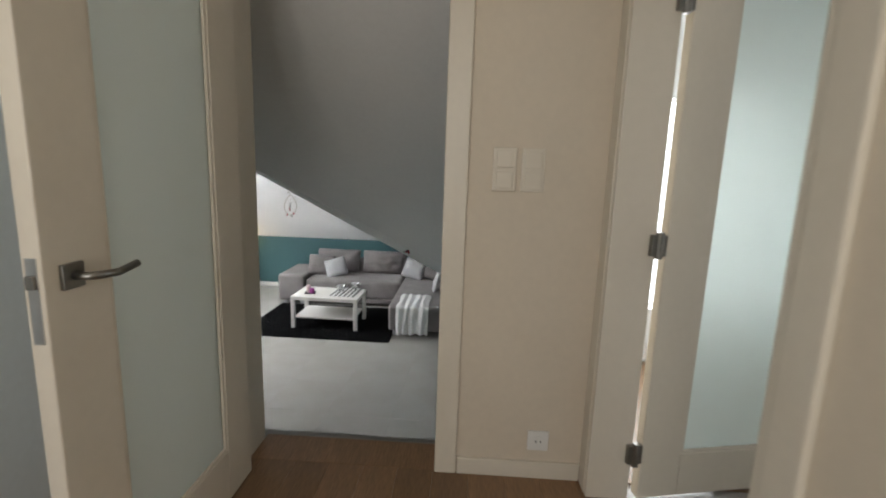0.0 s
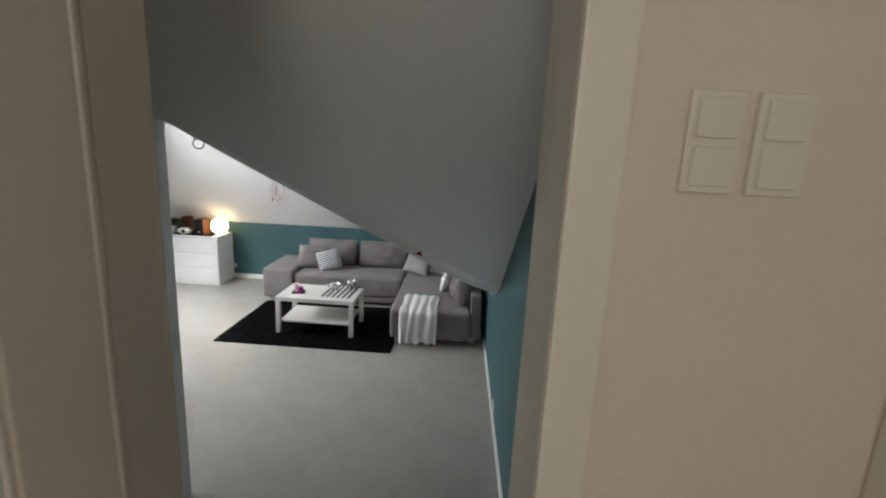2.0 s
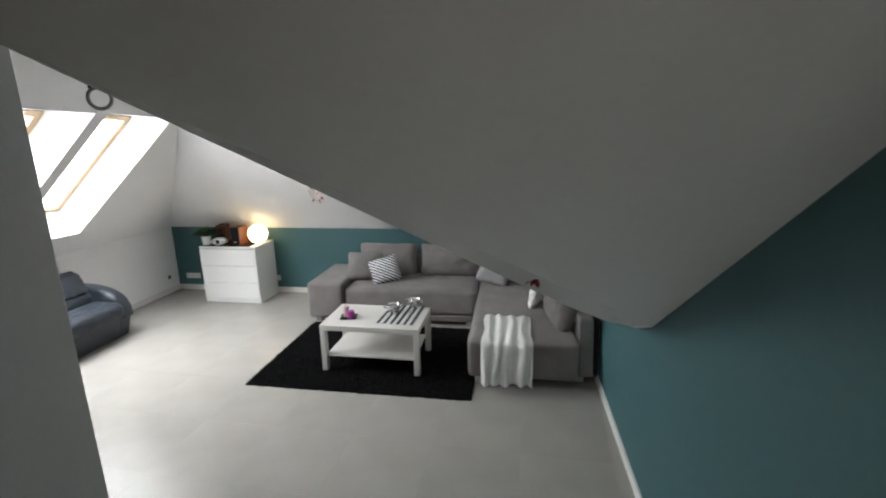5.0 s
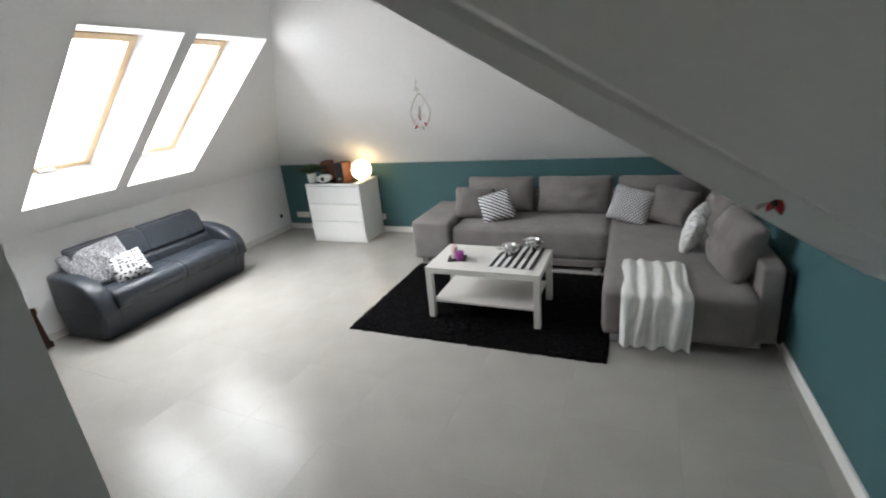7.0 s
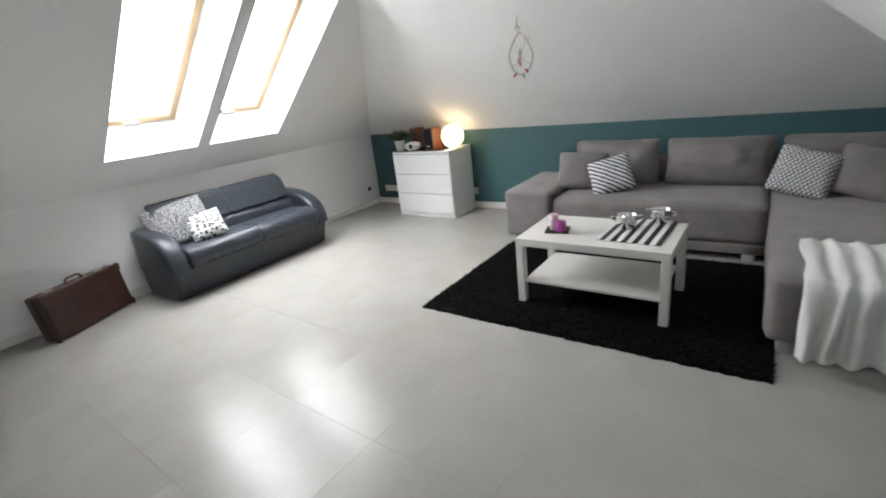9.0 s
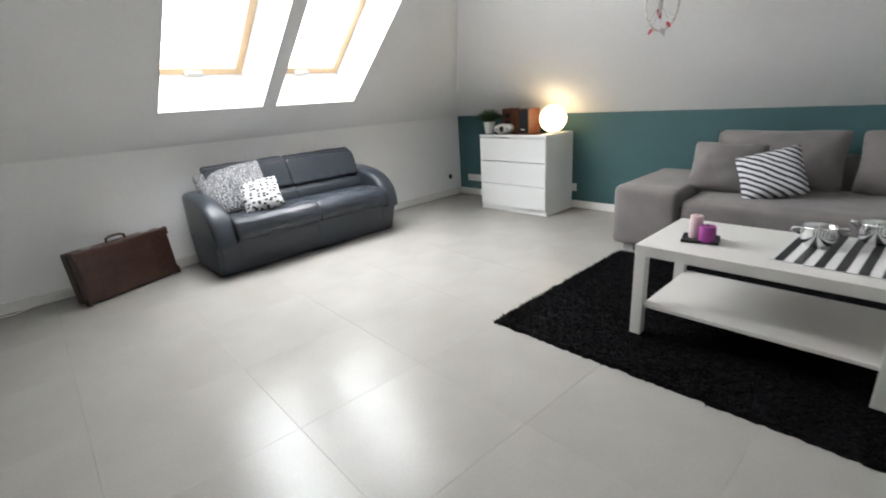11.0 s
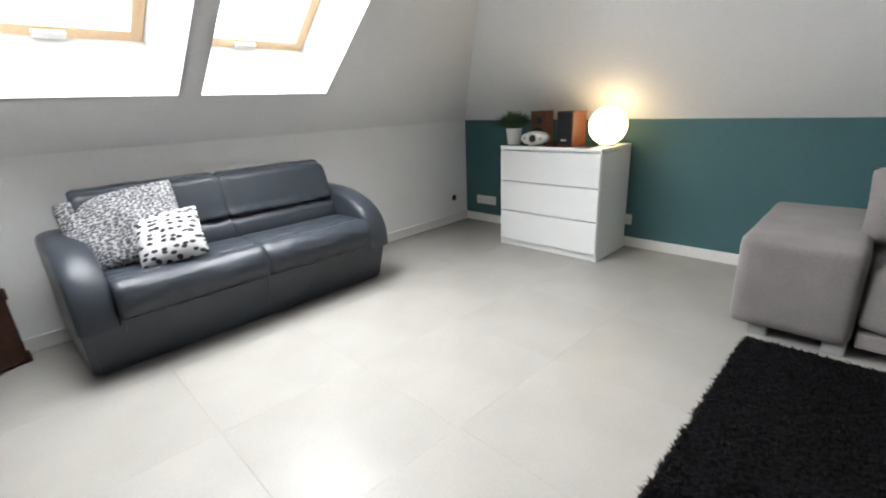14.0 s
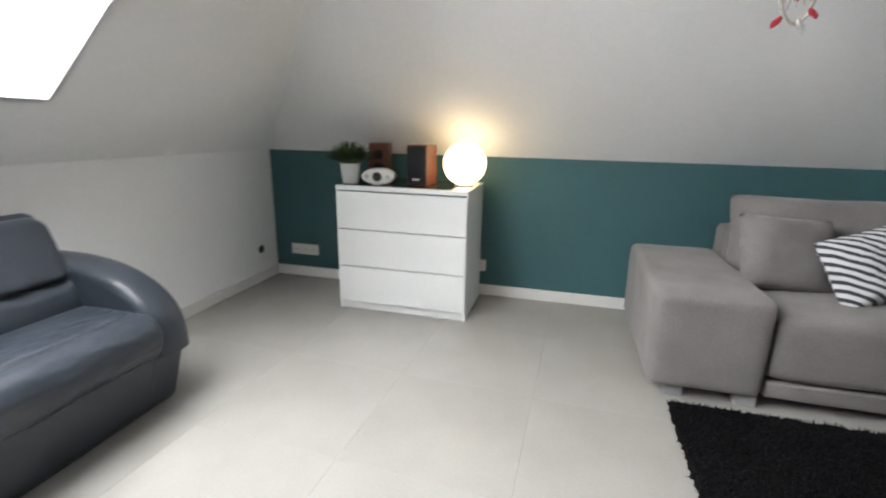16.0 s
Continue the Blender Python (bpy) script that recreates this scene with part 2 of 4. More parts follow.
def slab(points, thick):
    """A flat sheet through points, given thickness along the vector thick."""
    bm = bmesh.new()
    lo = [bm.verts.new(p) for p in points]
    hi = [bm.verts.new(Vector(p) + Vector(thick)) for p in points]
    bm.faces.new(lo), bm.faces.new(hi[::-1])
    for i in range(len(points)):
        k = (i + 1) % len(points)
        bm.faces.new((lo[i], hi[i], hi[k], lo[k]))
    bmesh.ops.recalc_face_normals(bm, faces=bm.faces)
    return bm


def lathe(profile, steps=32, m=None):
    bm = bmesh.new()
    rings = []
    for r, z in profile:
        rings.append([bm.verts.new((r * math.cos(2 * math.pi * i / steps), r * math.sin(2 * math.pi * i / steps), z)) for i in range(steps)])
    for a, b in zip(rings, rings[1:]):
        for i in range(steps):
            k = (i + 1) % steps
            bm.faces.new((a[i], a[k], b[k], b[i]))
    bm.faces.new(rings[0][::-1]), bm.faces.new(rings[-1])
    if m is not None:
        bmesh.ops.transform(bm, matrix=m, verts=bm.verts)
    bmesh.ops.recalc_face_normals(bm, faces=bm.faces)
    return bm


def tube(points, radius, sides=8, closed=False):
    """A round bar along points."""
    bm = bmesh.new()
    pts = [Vector(p) for p in points]
    rings = []
    for i, p in enumerate(pts):
        if closed:
            d = pts[(i + 1) % len(pts)] - pts[i - 1]
        else:
            d = pts[min(i + 1, len(pts) - 1)] - pts[max(i - 1, 0)]
        d.normalize()
        u = d.orthogonal().normalized() if i == 0 else (rings_u - d * rings_u.dot(d)).normalized()
        rings_u = u
        v = d.cross(u)
        rings.append([bm.verts.new(p + radius * (math.cos(2 * math.pi * k / sides) * u + math.sin(2 * math.pi * k / sides) * v)) for k in range(sides)])
    pairs = list(zip(rings, rings[1:])) + ([(rings[-1], rings[0])] if closed else [])
    for a, b in pairs:
        for k in range(sides):
            q = (k + 1) % sides
            bm.faces.new((a[k], a[q], b[q], b[k]))
    if not closed:
        bm.faces.new(rings[0][::-1]), bm.faces.new(rings[-1])
    bmesh.ops.recalc_face_normals(bm, faces=bm.faces)
    return bm


def pad(sx, sy, sz, crown=0.25, cuts=10, wrinkle=0.006, seed=0, corner=0.08):
    """A soft upholstered block: rounded box whose large faces swell by crown of their thickness, centred on the origin, standing on z = 0."""
    bm = bmesh.new()
    bmesh.ops.create_cube(bm, size=2)
    bmesh.ops.subdivide_edges(bm, edges=bm.edges, cuts=cuts, use_grid_fill=True)
    h = Vector((sx / 2, sy / 2, sz / 2))
    r = min(corner, *(c * 0.95 for c in h))
    thin = min(range(3), key=lambda i: h[i])
    for v in bm.verts:
        p = Vector((v.co.x * h.x, v.co.y * h.y, v.co.z * h.z))
        core = Vector([max(-h[i] + r, min(h[i] - r, p[i])) for i in range(3)])
        d = p - core
        if d.length > 1e-9:
            d = d.normalized() * r
        q = core + d
        a, b = [i for i in range(3) if i != thin]
        swell = (1 - v.co[a] ** 2) * (1 - v.co[b] ** 2)
        q[thin] *= 1 + crown * swell
        n = noise.noise(q * 7 + Vector((seed * 3.1, seed, 0)))
        q += q.normalized() * n * wrinkle
        v.co = q + Vector((0, 0, h.z))
    return bm


def pillow(w, h, t, seed=0, cuts=14):
    """A stuffed square pillow standing in the xz plane on z = 0, with pinched corners and a seam round the edge."""
    bm = bmesh.new()
    bmesh.ops.create_grid(bm, x_segments=cuts, y_segments=cuts, size=1)
    front = list(bm.verts)
    pairs = {}
    for v in front:
        pairs[v] = v.co.copy()
    back = bmesh.ops.duplicate(bm, geom=list(bm.faces))
    for side, verts in ((1, front), (-1, [g for g in back["geom"] if isinstance(g, bmesh.types.BMVert)])):
        for v in verts:
            a, b = v.co.x, v.co.y
            ea, eb = 1 - a * a, 1 - b * b
            puff = max(ea * eb, 0) ** 0.42
            pinch_a, pinch_b = 1 - 0.085 * ea, 1 - 0.085 * eb
            n = noise.noise(Vector((a * 2.2 + seed * 5, b * 2.2, side * 2.0)))
            crease = noise.noise(Vector((a * 6 + seed, b * 6 - seed, side)))
            blunt = 1 - 0.075 * (a * b) ** 4
            v.co = Vector((a * w / 2 * pinch_b * blunt, -side * t / 2 * puff * (1 + 0.25 * n + 0.16 * crease), h / 2 + b * h / 2 * pinch_a * blunt + 0.004 * n))
    bmesh.ops.remove_doubles(bm, verts=bm.verts, dist=0.0015)
    bmesh.ops.recalc_face_normals(bm, faces=bm.faces)
    return bm


# ---- the room: plan ----
WEST, EAST, NORTH, SOUTH = -1.60, 4.09, 0.02, -5.30
KNEE, KW, KN, KE, KS = 0.945, 0.88, 0.88, 0.74, 0.72
HALL, DOOR_S, DOOR_N = 1.08, -6.535, -6.4
OPEN_W, OPEN_E, SIDE_W, SIDE_E = 3.11, 3.866, 4.45, 4.59
STAIR_X0 = 2.195
TOP = 2.75


def north_z(y):
    return KNEE + KN * (NORTH - y)


def south_z(y):
    return 1.10 + KS * (-3.45 - y)


floor_base = structure(finish(box(WEST - 0.3, EAST + 0.3, DOOR_N - 0.3, NORTH + 0.3, -0.25, -0.0125), "floor", GROUT), "grey grout bed under large beige floor tiles", "floor")

wall_north = structure(finish(box(WEST - 0.3, EAST + 0.3, NORTH, NORTH + 0.25, -0.2, KNEE), "wall_north", TEAL), "teal painted knee wall under white slope", "wall")
wall_west = structure(finish(box(WEST - 0.25, WEST, SOUTH, NORTH, -0.2, KNEE), "wall_west", WHITE_WALL), "white painted low knee wall", "wall")
wall_east = structure(finish(prism([(NORTH, -0.2), (NORTH, KNEE), (-3.11, KNEE), (-3.45, 1.10), (DOOR_N, south_z(DOOR_N)), (DOOR_N, -0.2)], "x", EAST, EAST + 0.25), "wall_east", TEAL), "teal painted wall cut by the roof slope", "wall")
wall_south = structure(finish(box(WEST - 0.25, STAIR_X0 - 0.12, SOUTH - 0.2, SOUTH, -0.2, 3.3), "wall_south", WHITE_WALL), "white painted wall closing the room", "wall")
stair_wall = structure(finish(prism([(DOOR_N, -0.2), (-4.95, -0.2), (-4.95, 2.5), (-5.2, 2.6), (DOOR_N, 3.4)], "x", STAIR_X0 - 0.12, STAIR_X0), "wall_stair", WHITE_WALL), "white painted partition beside the stairs", "wall")

# ---- roof slopes ----
NW = Vector((-KW, 0, 1)).normalized()
SW = Vector((1, 0, KW)).normalized()
S0 = Vector((WEST, 0, KNEE))
SKY_S0, SKY_S1, SASH_S0, SASH_S1, DEEP = 0.372, 2.15, 0.46, 1.86, 0.29
SKY = ((-3.285, -2.53), (-2.42, -1.66))


def on_west(s, y, n=0.0):
    p = S0 + SW * s + NW * n
    return Vector((p.x, y, p.z))


def west_slope():
    """The west slope as one sheet with two openings cut through it."""
    bm = bmesh.new()
    top = (TOP - KNEE) / SW.z
    ys = [SOUTH, SKY[0][0], SKY[0][1], SKY[1][0], SKY[1][1], NORTH]
    ss = [0.0, SKY_S0, SKY_S1, top]
    for n in (0.0, 0.16):
        g = [[bm.verts.new(on_west(s, min(y, NORTH + 0.02 - s * SW.z / KN), n)) for y in ys] for s in ss]
        for i in range(3):
            for k in range(5):
                if not (i == 1 and k in (1, 3)):
                    bm.faces.new((g[i][k], g[i][k + 1], g[i + 1][k + 1], g[i + 1][k]))
    bmesh.ops.recalc_face_normals(bm, faces=bm.faces)
    return bm


ceiling_west = structure(finish(west_slope(), "ceiling_west", WHITE_WALL), "white painted roof slope with two skylights", "ceiling")
hip_w = WEST + (TOP - KNEE) / KW
hip_n = NORTH - (TOP - KNEE) / KN
hip_e = EAST - (TOP - KNEE) / KE
ceiling_north = structure(finish(slab([(WEST - 0.02, NORTH, KNEE), (EAST + 0.02, NORTH, KNEE), (hip_e + 0.02, hip_n, TOP), (hip_w - 0.02, hip_n, TOP)], (0, 0.1, 0.12)), "ceiling_north", WHITE_WALL), "white painted roof slope above the teal wall", "ceiling")
run = EAST - hip_e
VALLEY = [(EAST - d, y, KNEE + KE * d) for d, y in ((0.0, -3.11), (0.25, -3.49), (0.5, -3.77), (1.0, -4.22), (1.9, -5.05), (run, -5.53))]
ceiling_east = structure(finish(slab([(EAST, NORTH, KNEE), *VALLEY, (hip_e, hip_n + 0.02, TOP)], (0.09, 0, 0.12)), "ceiling_east", WHITE_WALL), "white painted roof slope over the corner sofa", "ceiling")
ceiling_valley = structure(finish(slab([*VALLEY, (hip_e, -3.45 - run * 0.96, 1.10 + KS * run * 0.96), (EAST, -3.45, 1.10)], (0.05, 0.02, 0.1)), "ceiling_valley", WHITE_WALL), "white boxed valley between two slopes", "ceiling")
yv = -3.45 - run * 0.96
ceiling_stair = structure(finish(slab([(EAST, -3.45, 1.10), (EAST, DOOR_N, south_z(DOOR_N)), (hip_e, DOOR_N, south_z(DOOR_N)), (hip_e, yv, south_z(yv))], (0, 0.07, 0.1)), "ceiling_stair", WHITE_WALL), "white painted slope over the stairs", "ceiling")
ceiling_top = structure(finish(box(hip_w - 0.1, hip_e + 0.08, SOUTH, hip_n + 0.1, TOP, TOP + 0.12), "ceiling_top", WHITE_WALL), "white flat ceiling between the slopes", "ceiling")
cap_above = structure(finish(box(2.0, EAST + 0.25, DOOR_N - 0.1, -5.0, 3.35, 3.45), "ceiling_cap", WHITE_WALL), "plain roof closing the stair", "ceiling")


# ---- skylights ----
def skylight(y0, y1, number):
    """A roof window set deep in the west slope: splayed white reveals, a pine sash and a pane."""
    w = structure(new("window_%d" % number), "pine roof window in a deep white reveal", "window")
    a0, a1 = y0 - 0.05, y1 - 0.075
    inner = [on_west(SKY_S0, y0), on_west(SKY_S0, y1), on_west(SKY_S1, y1), on_west(SKY_S1, y0)]
    outer = [on_west(SASH_S0, a0, DEEP), on_west(SASH_S0, a1, DEEP), on_west(SASH_S1, a1, DEEP), on_west(SASH_S1, a0, DEEP)]
    for i in range(4):
        k = (i + 1) % 4
        mid = (inner[0] + inner[2]) / 2
        out = ((inner[i] + inner[k]) / 2 - mid).normalized() * 0.02
        part("reveal", slab([inner[i], inner[k], outer[k], outer[i]], out), WHITE_WALL, w)
    bar = 0.055
    s0, s1 = SASH_S0 - 0.005, SASH_S1 + 0.005
    for b0, b1, c0, c1 in ((s0, s0 + bar, a0, a1), (s1 - bar, s1, a0, a1), (s0 + bar, s1 - bar, a0, a0 + bar), (s0 + bar, s1 - bar, a1 - bar, a1)):
        bm = slab([on_west(b0, c0, DEEP - 0.02), on_west(b0, c1, DEEP - 0.02), on_west(b1, c1, DEEP - 0.02), on_west(b1, c0, DEEP - 0.02)], NW * 0.07)
        part("sash_bar", bm, PINE, w, "varnished pine sash bar")
    pane = part("pane", slab([on_west(s0 + bar, a0 + bar, DEEP + 0.015), on_west(s0 + bar, a1 - bar, DEEP + 0.015), on_west(s1 - bar, a1 - bar, DEEP + 0.015), on_west(s1 - bar, a0 + bar, DEEP + 0.015)], NW * 0.008), CLEAR, w)
    pane.visible_shadow = False
    mid = (a0 + a1) / 2
    part("latch", slab([on_west(s0 + 0.01, mid - 0.06, DEEP - 0.045), on_west(s0 + 0.01, mid + 0.06, DEEP - 0.045), on_west(s0 + 0.04, mid + 0.06, DEEP - 0.045), on_west(s0 + 0.04, mid - 0.06, DEEP - 0.045)], NW * 0.024), PLASTIC, w, "white latch")
    centre = on_west((SASH_S0 + SASH_S1) / 2, mid, DEEP + 0.12)
    area("sky_light_%d" % number, look(centre, centre - NW), 0.85, 1.8, SKY_WATTS, (0.935, 0.965, 1.0))


SKY_WATTS = 90
skylight(*SKY[0], 1)
skylight(*SKY[1], 2)

# ---- stairs and landing ----
NOSING, GO, RISE = -6.36, 0.27, 0.18
stairs = structure(new("stairs"), "grey tiled stairs down into the room", "stairs")
for i in range(5):
    y = DOOR_N if i == 0 else NOSING + 0.05 + GO * i
    part("step", box(STAIR_X0, EAST, y, NOSING + 0.05 + GO * (i + 1), 0.0, HALL - RISE * (i + 1), 0.006), TILE, stairs)

# ---- hall ----
hall_floor = structure(finish(box(1.9, 6.6, -9.7, DOOR_S, HALL - 0.2, HALL - 0.0135), "floor_hall", GROUT), "dark bed under oak planks", "floor")
side_floor = structure(finish(box(SIDE_W, 6.6, DOOR_S, -5.3, HALL - 0.2, HALL - 0.004), "floor_side_room", OAK), "oak floor of the side room", "floor")
sill_floor = part("threshold", box(OPEN_W, OPEN_E, DOOR_S, NOSING, HALL - 0.05, HALL, 0.003), OAK, hall_floor)
wall_door = structure(new("wall_door"), "cream painted wall with a doorway and switches", "wall")
HALL_TOP = HALL + 2.5
part("pier", box(1.9, OPEN_W - 0.03, DOOR_S, DOOR_N, -0.2, HALL_TOP), CREAM, wall_door)
part("pier", box(OPEN_E + 0.03, SIDE_W, DOOR_S, DOOR_N, -0.2, HALL_TOP), CREAM, wall_door)
part("return", box(OPEN_E + 0.031, EAST, DOOR_N + 0.002, -6.267, -0.2, 3.1), CREAM, wall_door)
part("lintel", box(OPEN_W - 0.03, OPEN_E + 0.03, DOOR_S, DOOR_N, HALL + 2.06, HALL_TOP), CREAM, wall_door)
part("foot", box(OPEN_W - 0.03, OPEN_E + 0.03, DOOR_S, DOOR_N, -0.2, HALL - 0.06), CREAM, wall_door)
# Plain wall; its blue tone stands in for daylight falling on it.
wall_hall_w = structure(finish(box(2.55, 2.65, -9.7, DOOR_S, HALL - 0.2, HALL_TOP), "wall_hall_west", DAYLIT_BLUE), "plain hall wall with bluish daylight in its colour", "wall")
# Unseen end wall; its opening is added for the fill lamp.
wall_hall_s = structure(new("wall_hall_south"), "unseen cream hall wall, opening added for the fill lamp", "wall")
for b in ((1.9, 2.75, HALL - 0.2, HALL_TOP), (3.95, SIDE_W, HALL - 0.2, HALL_TOP), (2.75, 3.95, HALL - 0.2, HALL + 0.9), (2.75, 3.95, HALL + 2.1, HALL_TOP)):
    part("pier", box(b[0], b[1], -9.85, -9.7, b[2], b[3]), CREAM, wall_hall_s)
day = structure(finish(box(4.3, 7.2, -4.62, -4.6, HALL - 0.2, HALL_TOP + 0.4), "backdrop", glowing("overcast_sky", (0.93, 0.97, 1.0), 2.5)), "overcast sky outside the side window", "backdrop")
E0, E1 = -7.5, -6.615
wall_hall_e = structure(new("wall_hall_east"), "cream hall wall with a glazed door", "wall")
part("pier", box(SIDE_W, SIDE_E, E1, DOOR_N, HALL - 0.2, HALL_TOP), CREAM, wall_hall_e)
part("pier", box(SIDE_W, SIDE_E, -9.7, E0, HALL - 0.2, HALL_TOP), CREAM, wall_hall_e)
part("lintel", box(SIDE_W, SIDE_E, E0, E1, HALL + 2.06, HALL_TOP), CREAM, wall_hall_e)
ceiling_hall = structure(finish(box(1.75, 6.75, -9.85, -5.15, HALL_TOP, HALL_TOP + 0.1), "ceiling_hall", WHITE_WALL), "white hall ceiling", "ceiling")
side_walls = structure(new("wall_side_room"), "white walls of the lit side room", "wall")
part("pier", box(SIDE_E, 6.6, -9.85, -9.7, HALL - 0.2, HALL_TOP), WHITE_WALL, side_walls)
part("pier", box(6.6, 6.75, -9.85, -5.15, HALL - 0.2, HALL_TOP), WHITE_WALL, side_walls)
part("pier", box(SIDE_W, SIDE_E, DOOR_N, -5.15, HALL - 0.2, HALL_TOP), WHITE_WALL, side_walls)
for b in ((SIDE_E, 4.75, HALL - 0.2, HALL_TOP), (6.2, 6.6, HALL - 0.2, HALL_TOP), (4.75, 6.2, HALL - 0.2, HALL + 0.35), (4.75, 6.2, HALL + 1.65, HALL_TOP)):
    part("pier", box(b[0], b[1], -5.3, -5.15, b[2], b[3]), WHITE_WALL, side_walls)
HALL_WATTS, SIDE_WATTS = 20, 19
# Added warm fill lamp for the hall; no window is known there.
area("hall_window_light", look((3.35, -9.72, HALL + 1.5), (3.35, -6, HALL + 1.3)), 1.2, 1.2, HALL_WATTS, (1.0, 0.95, 0.88))
area("side_window_light", look((5.47, -5.27, HALL + 1.0), (5.47, -8, HALL + 0.95)), 1.45, 1.3, SIDE_WATTS, (0.93, 0.97, 1.0))


def casing(parent, axis, at, lo, hi, top, face, proud=0.016, wide=0.075):
    """Flat door casing on a wall face: two jamb boards and a head."""
    for a, b, z0, z1 in ((lo - wide, lo, HALL, top + wide), (hi, hi + wide, HALL, top + wide), (lo, hi, top, top + wide)):
        e0, e1 = sorted((at, at + face * proud))
        bm = box(a, b, e0, e1, z0, z1, 0.006) if axis == "x" else box(e0, e1, a, b, z0, z1, 0.006)
        part("casing", bm, DOOR_PAINT, parent)


frame_main = structure(new("door_frame_1"), "cream painted door frame and lining", "door frame")
casing(frame_main, "x", DOOR_S, OPEN_W, OPEN_E, HALL + 2.03, -1, wide=0.085)
casing(frame_main, "x", DOOR_N, OPEN_W, OPEN_E, HALL + 2.03, 1)
part("lining", box(OPEN_W - 0.03, OPEN_W, DOOR_S, DOOR_N, HALL - RISE, HALL + 2.06), DOOR_PAINT, frame_main)
part("lining", box(OPEN_E, OPEN_E + 0.03, DOOR_S, DOOR_N, HALL - RISE, HALL + 2.06), DOOR_PAINT, frame_main)
part("lining", box(OPEN_E, OPEN_E + 0.03, DOOR_N + 0.001, -6.265, HALL - RISE, HALL + 2.06), DOOR_PAINT, frame_main)
part("lining", box(OPEN_W, OPEN_E, DOOR_S, DOOR_N, HALL + 2.03, HALL + 2.06), DOOR_PAINT, frame_main)
frame_side = structure(new("door_frame_2"), "cream painted door frame", "door frame")
casing(frame_side, "y", SIDE_W, E0, E1, HALL + 2.03, -1, wide=0.078)
part("lining", box(SIDE_W - 0.012, SIDE_E, E1 - 0.022, E1, HALL, HALL + 2.03, 0.003), DOOR_PAINT, frame_side)
part("lining", box(SIDE_W - 0.012, SIDE_E, E0, E0 + 0.022, HALL, HALL + 2.03, 0.003), DOOR_PAINT, frame_side)


def hinge(parent, x, y, z):
    bm = lathe([(0.011, -0.045), (0.013, -0.043), (0.013, 0.043), (0.011, 0.045)], 12, Matrix.Translation((x, y, z)))
    add_box(bm, x - 0.03, x + 0.026, y - 0.004, y + 0.014, z - 0.036, z + 0.036, 0.003)
    part("hinge", bm, DARK_STEEL, parent, "nickel hinge")


def door_leaf(name, label, m, width, handle=True, low=0.19):
    """A glazed leaf in its own axes: hinged at x = 0, thickness along y, foot at z = 0."""
    d = structure(thing(name, label, "door", m))
    h, st, th = 2.02, 0.16, 0.04
    part("stile", box(0, st, 0, th, 0, h, 0.004), DOOR_PAINT, d)
    part("stile", box(width - st, width, 0, th, 0, h, 0.004), DOOR_PAINT, d)
    part("rail", box(st, width - st, 0, th, 0, low, 0.004), DOOR_PAINT, d)
    part("rail", box(st, width - st, 0, th, h - 0.13, h, 0.004), DOOR_PAINT, d)
    part("pane", box(st, width - st, th / 2 - 0.003, th / 2 + 0.003, low, h - 0.13), FROST, d, "frosted glass pane")
    for x0, x1, z0, z1 in ((st, st + 0.012, low, h - 0.13), (width - st - 0.012, width - st, low, h - 0.13), (st + 0.012, width - st - 0.012, low, low + 0.012), (st + 0.012, width - st - 0.012, h - 0.142, h - 0.13)):
        for y0 in (0.003, th - 0.013):
            part("bead", box(x0, x1, y0, y0 + 0.01, z0, z1, 0.002), DOOR_PAINT, d)
    if handle:
        hx, hz = width - 0.06, 0.945
        for side, y in ((-1, 0.0), (1, th)):
            rose = box(hx - 0.026, hx + 0.026, min(y, y + side * 0.009), max(y, y + side * 0.009), hz - 0.026, hz + 0.026, 0.002)
            lever = part("handle", rose, DARK_STEEL, d, "brushed nickel lever handle")
            pts = [(hx, y + side * 0.005, hz), (hx, y + side * 0.04, hz), (hx - 0.012, y + side * 0.052, hz), (hx - 0.06, y + side * 0.054, hz - 0.004), (hx - 0.115, y + side * 0.056, hz + 0.005)]
            part("lever", tube(pts, 0.0085, 10), DARK_STEEL, lever, smooth=True)
        plate = part("lock_plate", box(width - 0.0005, width + 0.002, 0.009, 0.031, hz - 0.125, hz + 0.045, 0.0008), STEEL, d, "steel lock plate")
        part("latch", box(width + 0.001, width + 0.01, 0.012, 0.028, hz - 0.015, hz + 0.012, 0.002), DARK_STEEL, plate)
    return d


leaf_1 = door_leaf("door_1", "open cream door with a frosted glass panel", pose(OPEN_W + 0.008, DOOR_S - 0.08, HALL + 0.006, 0, 0, -90), 0.775)
leaf_2 = door_leaf("door_2", "open cream door with a tall frosted panel", pose(SIDE_E + 0.036, E1 - 0.02, HALL + 0.006, 0, 0, 12), 0.79, True, 0.17)
for z in (0.19, 0.955, 1.72):
    hinge(leaf_2, -0.034, -0.012, z)

# switches and socket on the doorway wall
switch = thing("light_switch", "two columns of cream rocker switches on the wall", "light switch", pose(4.128, DOOR_S, HALL + 1.194))
for dx in (-0.05, 0.05):
    plate = part("plate", box(dx - 0.041, dx + 0.041, -0.009, 0, -0.076, 0.076, 0.003), CREAM_PLASTIC, switch)
    for dz in (-0.036, 0.036):
        part("rocker", box(dx - 0.029, dx + 0.029, -0.014, -0.008, dz - 0.029, dz + 0.029, 0.002), CREAM_PLASTIC, plate)


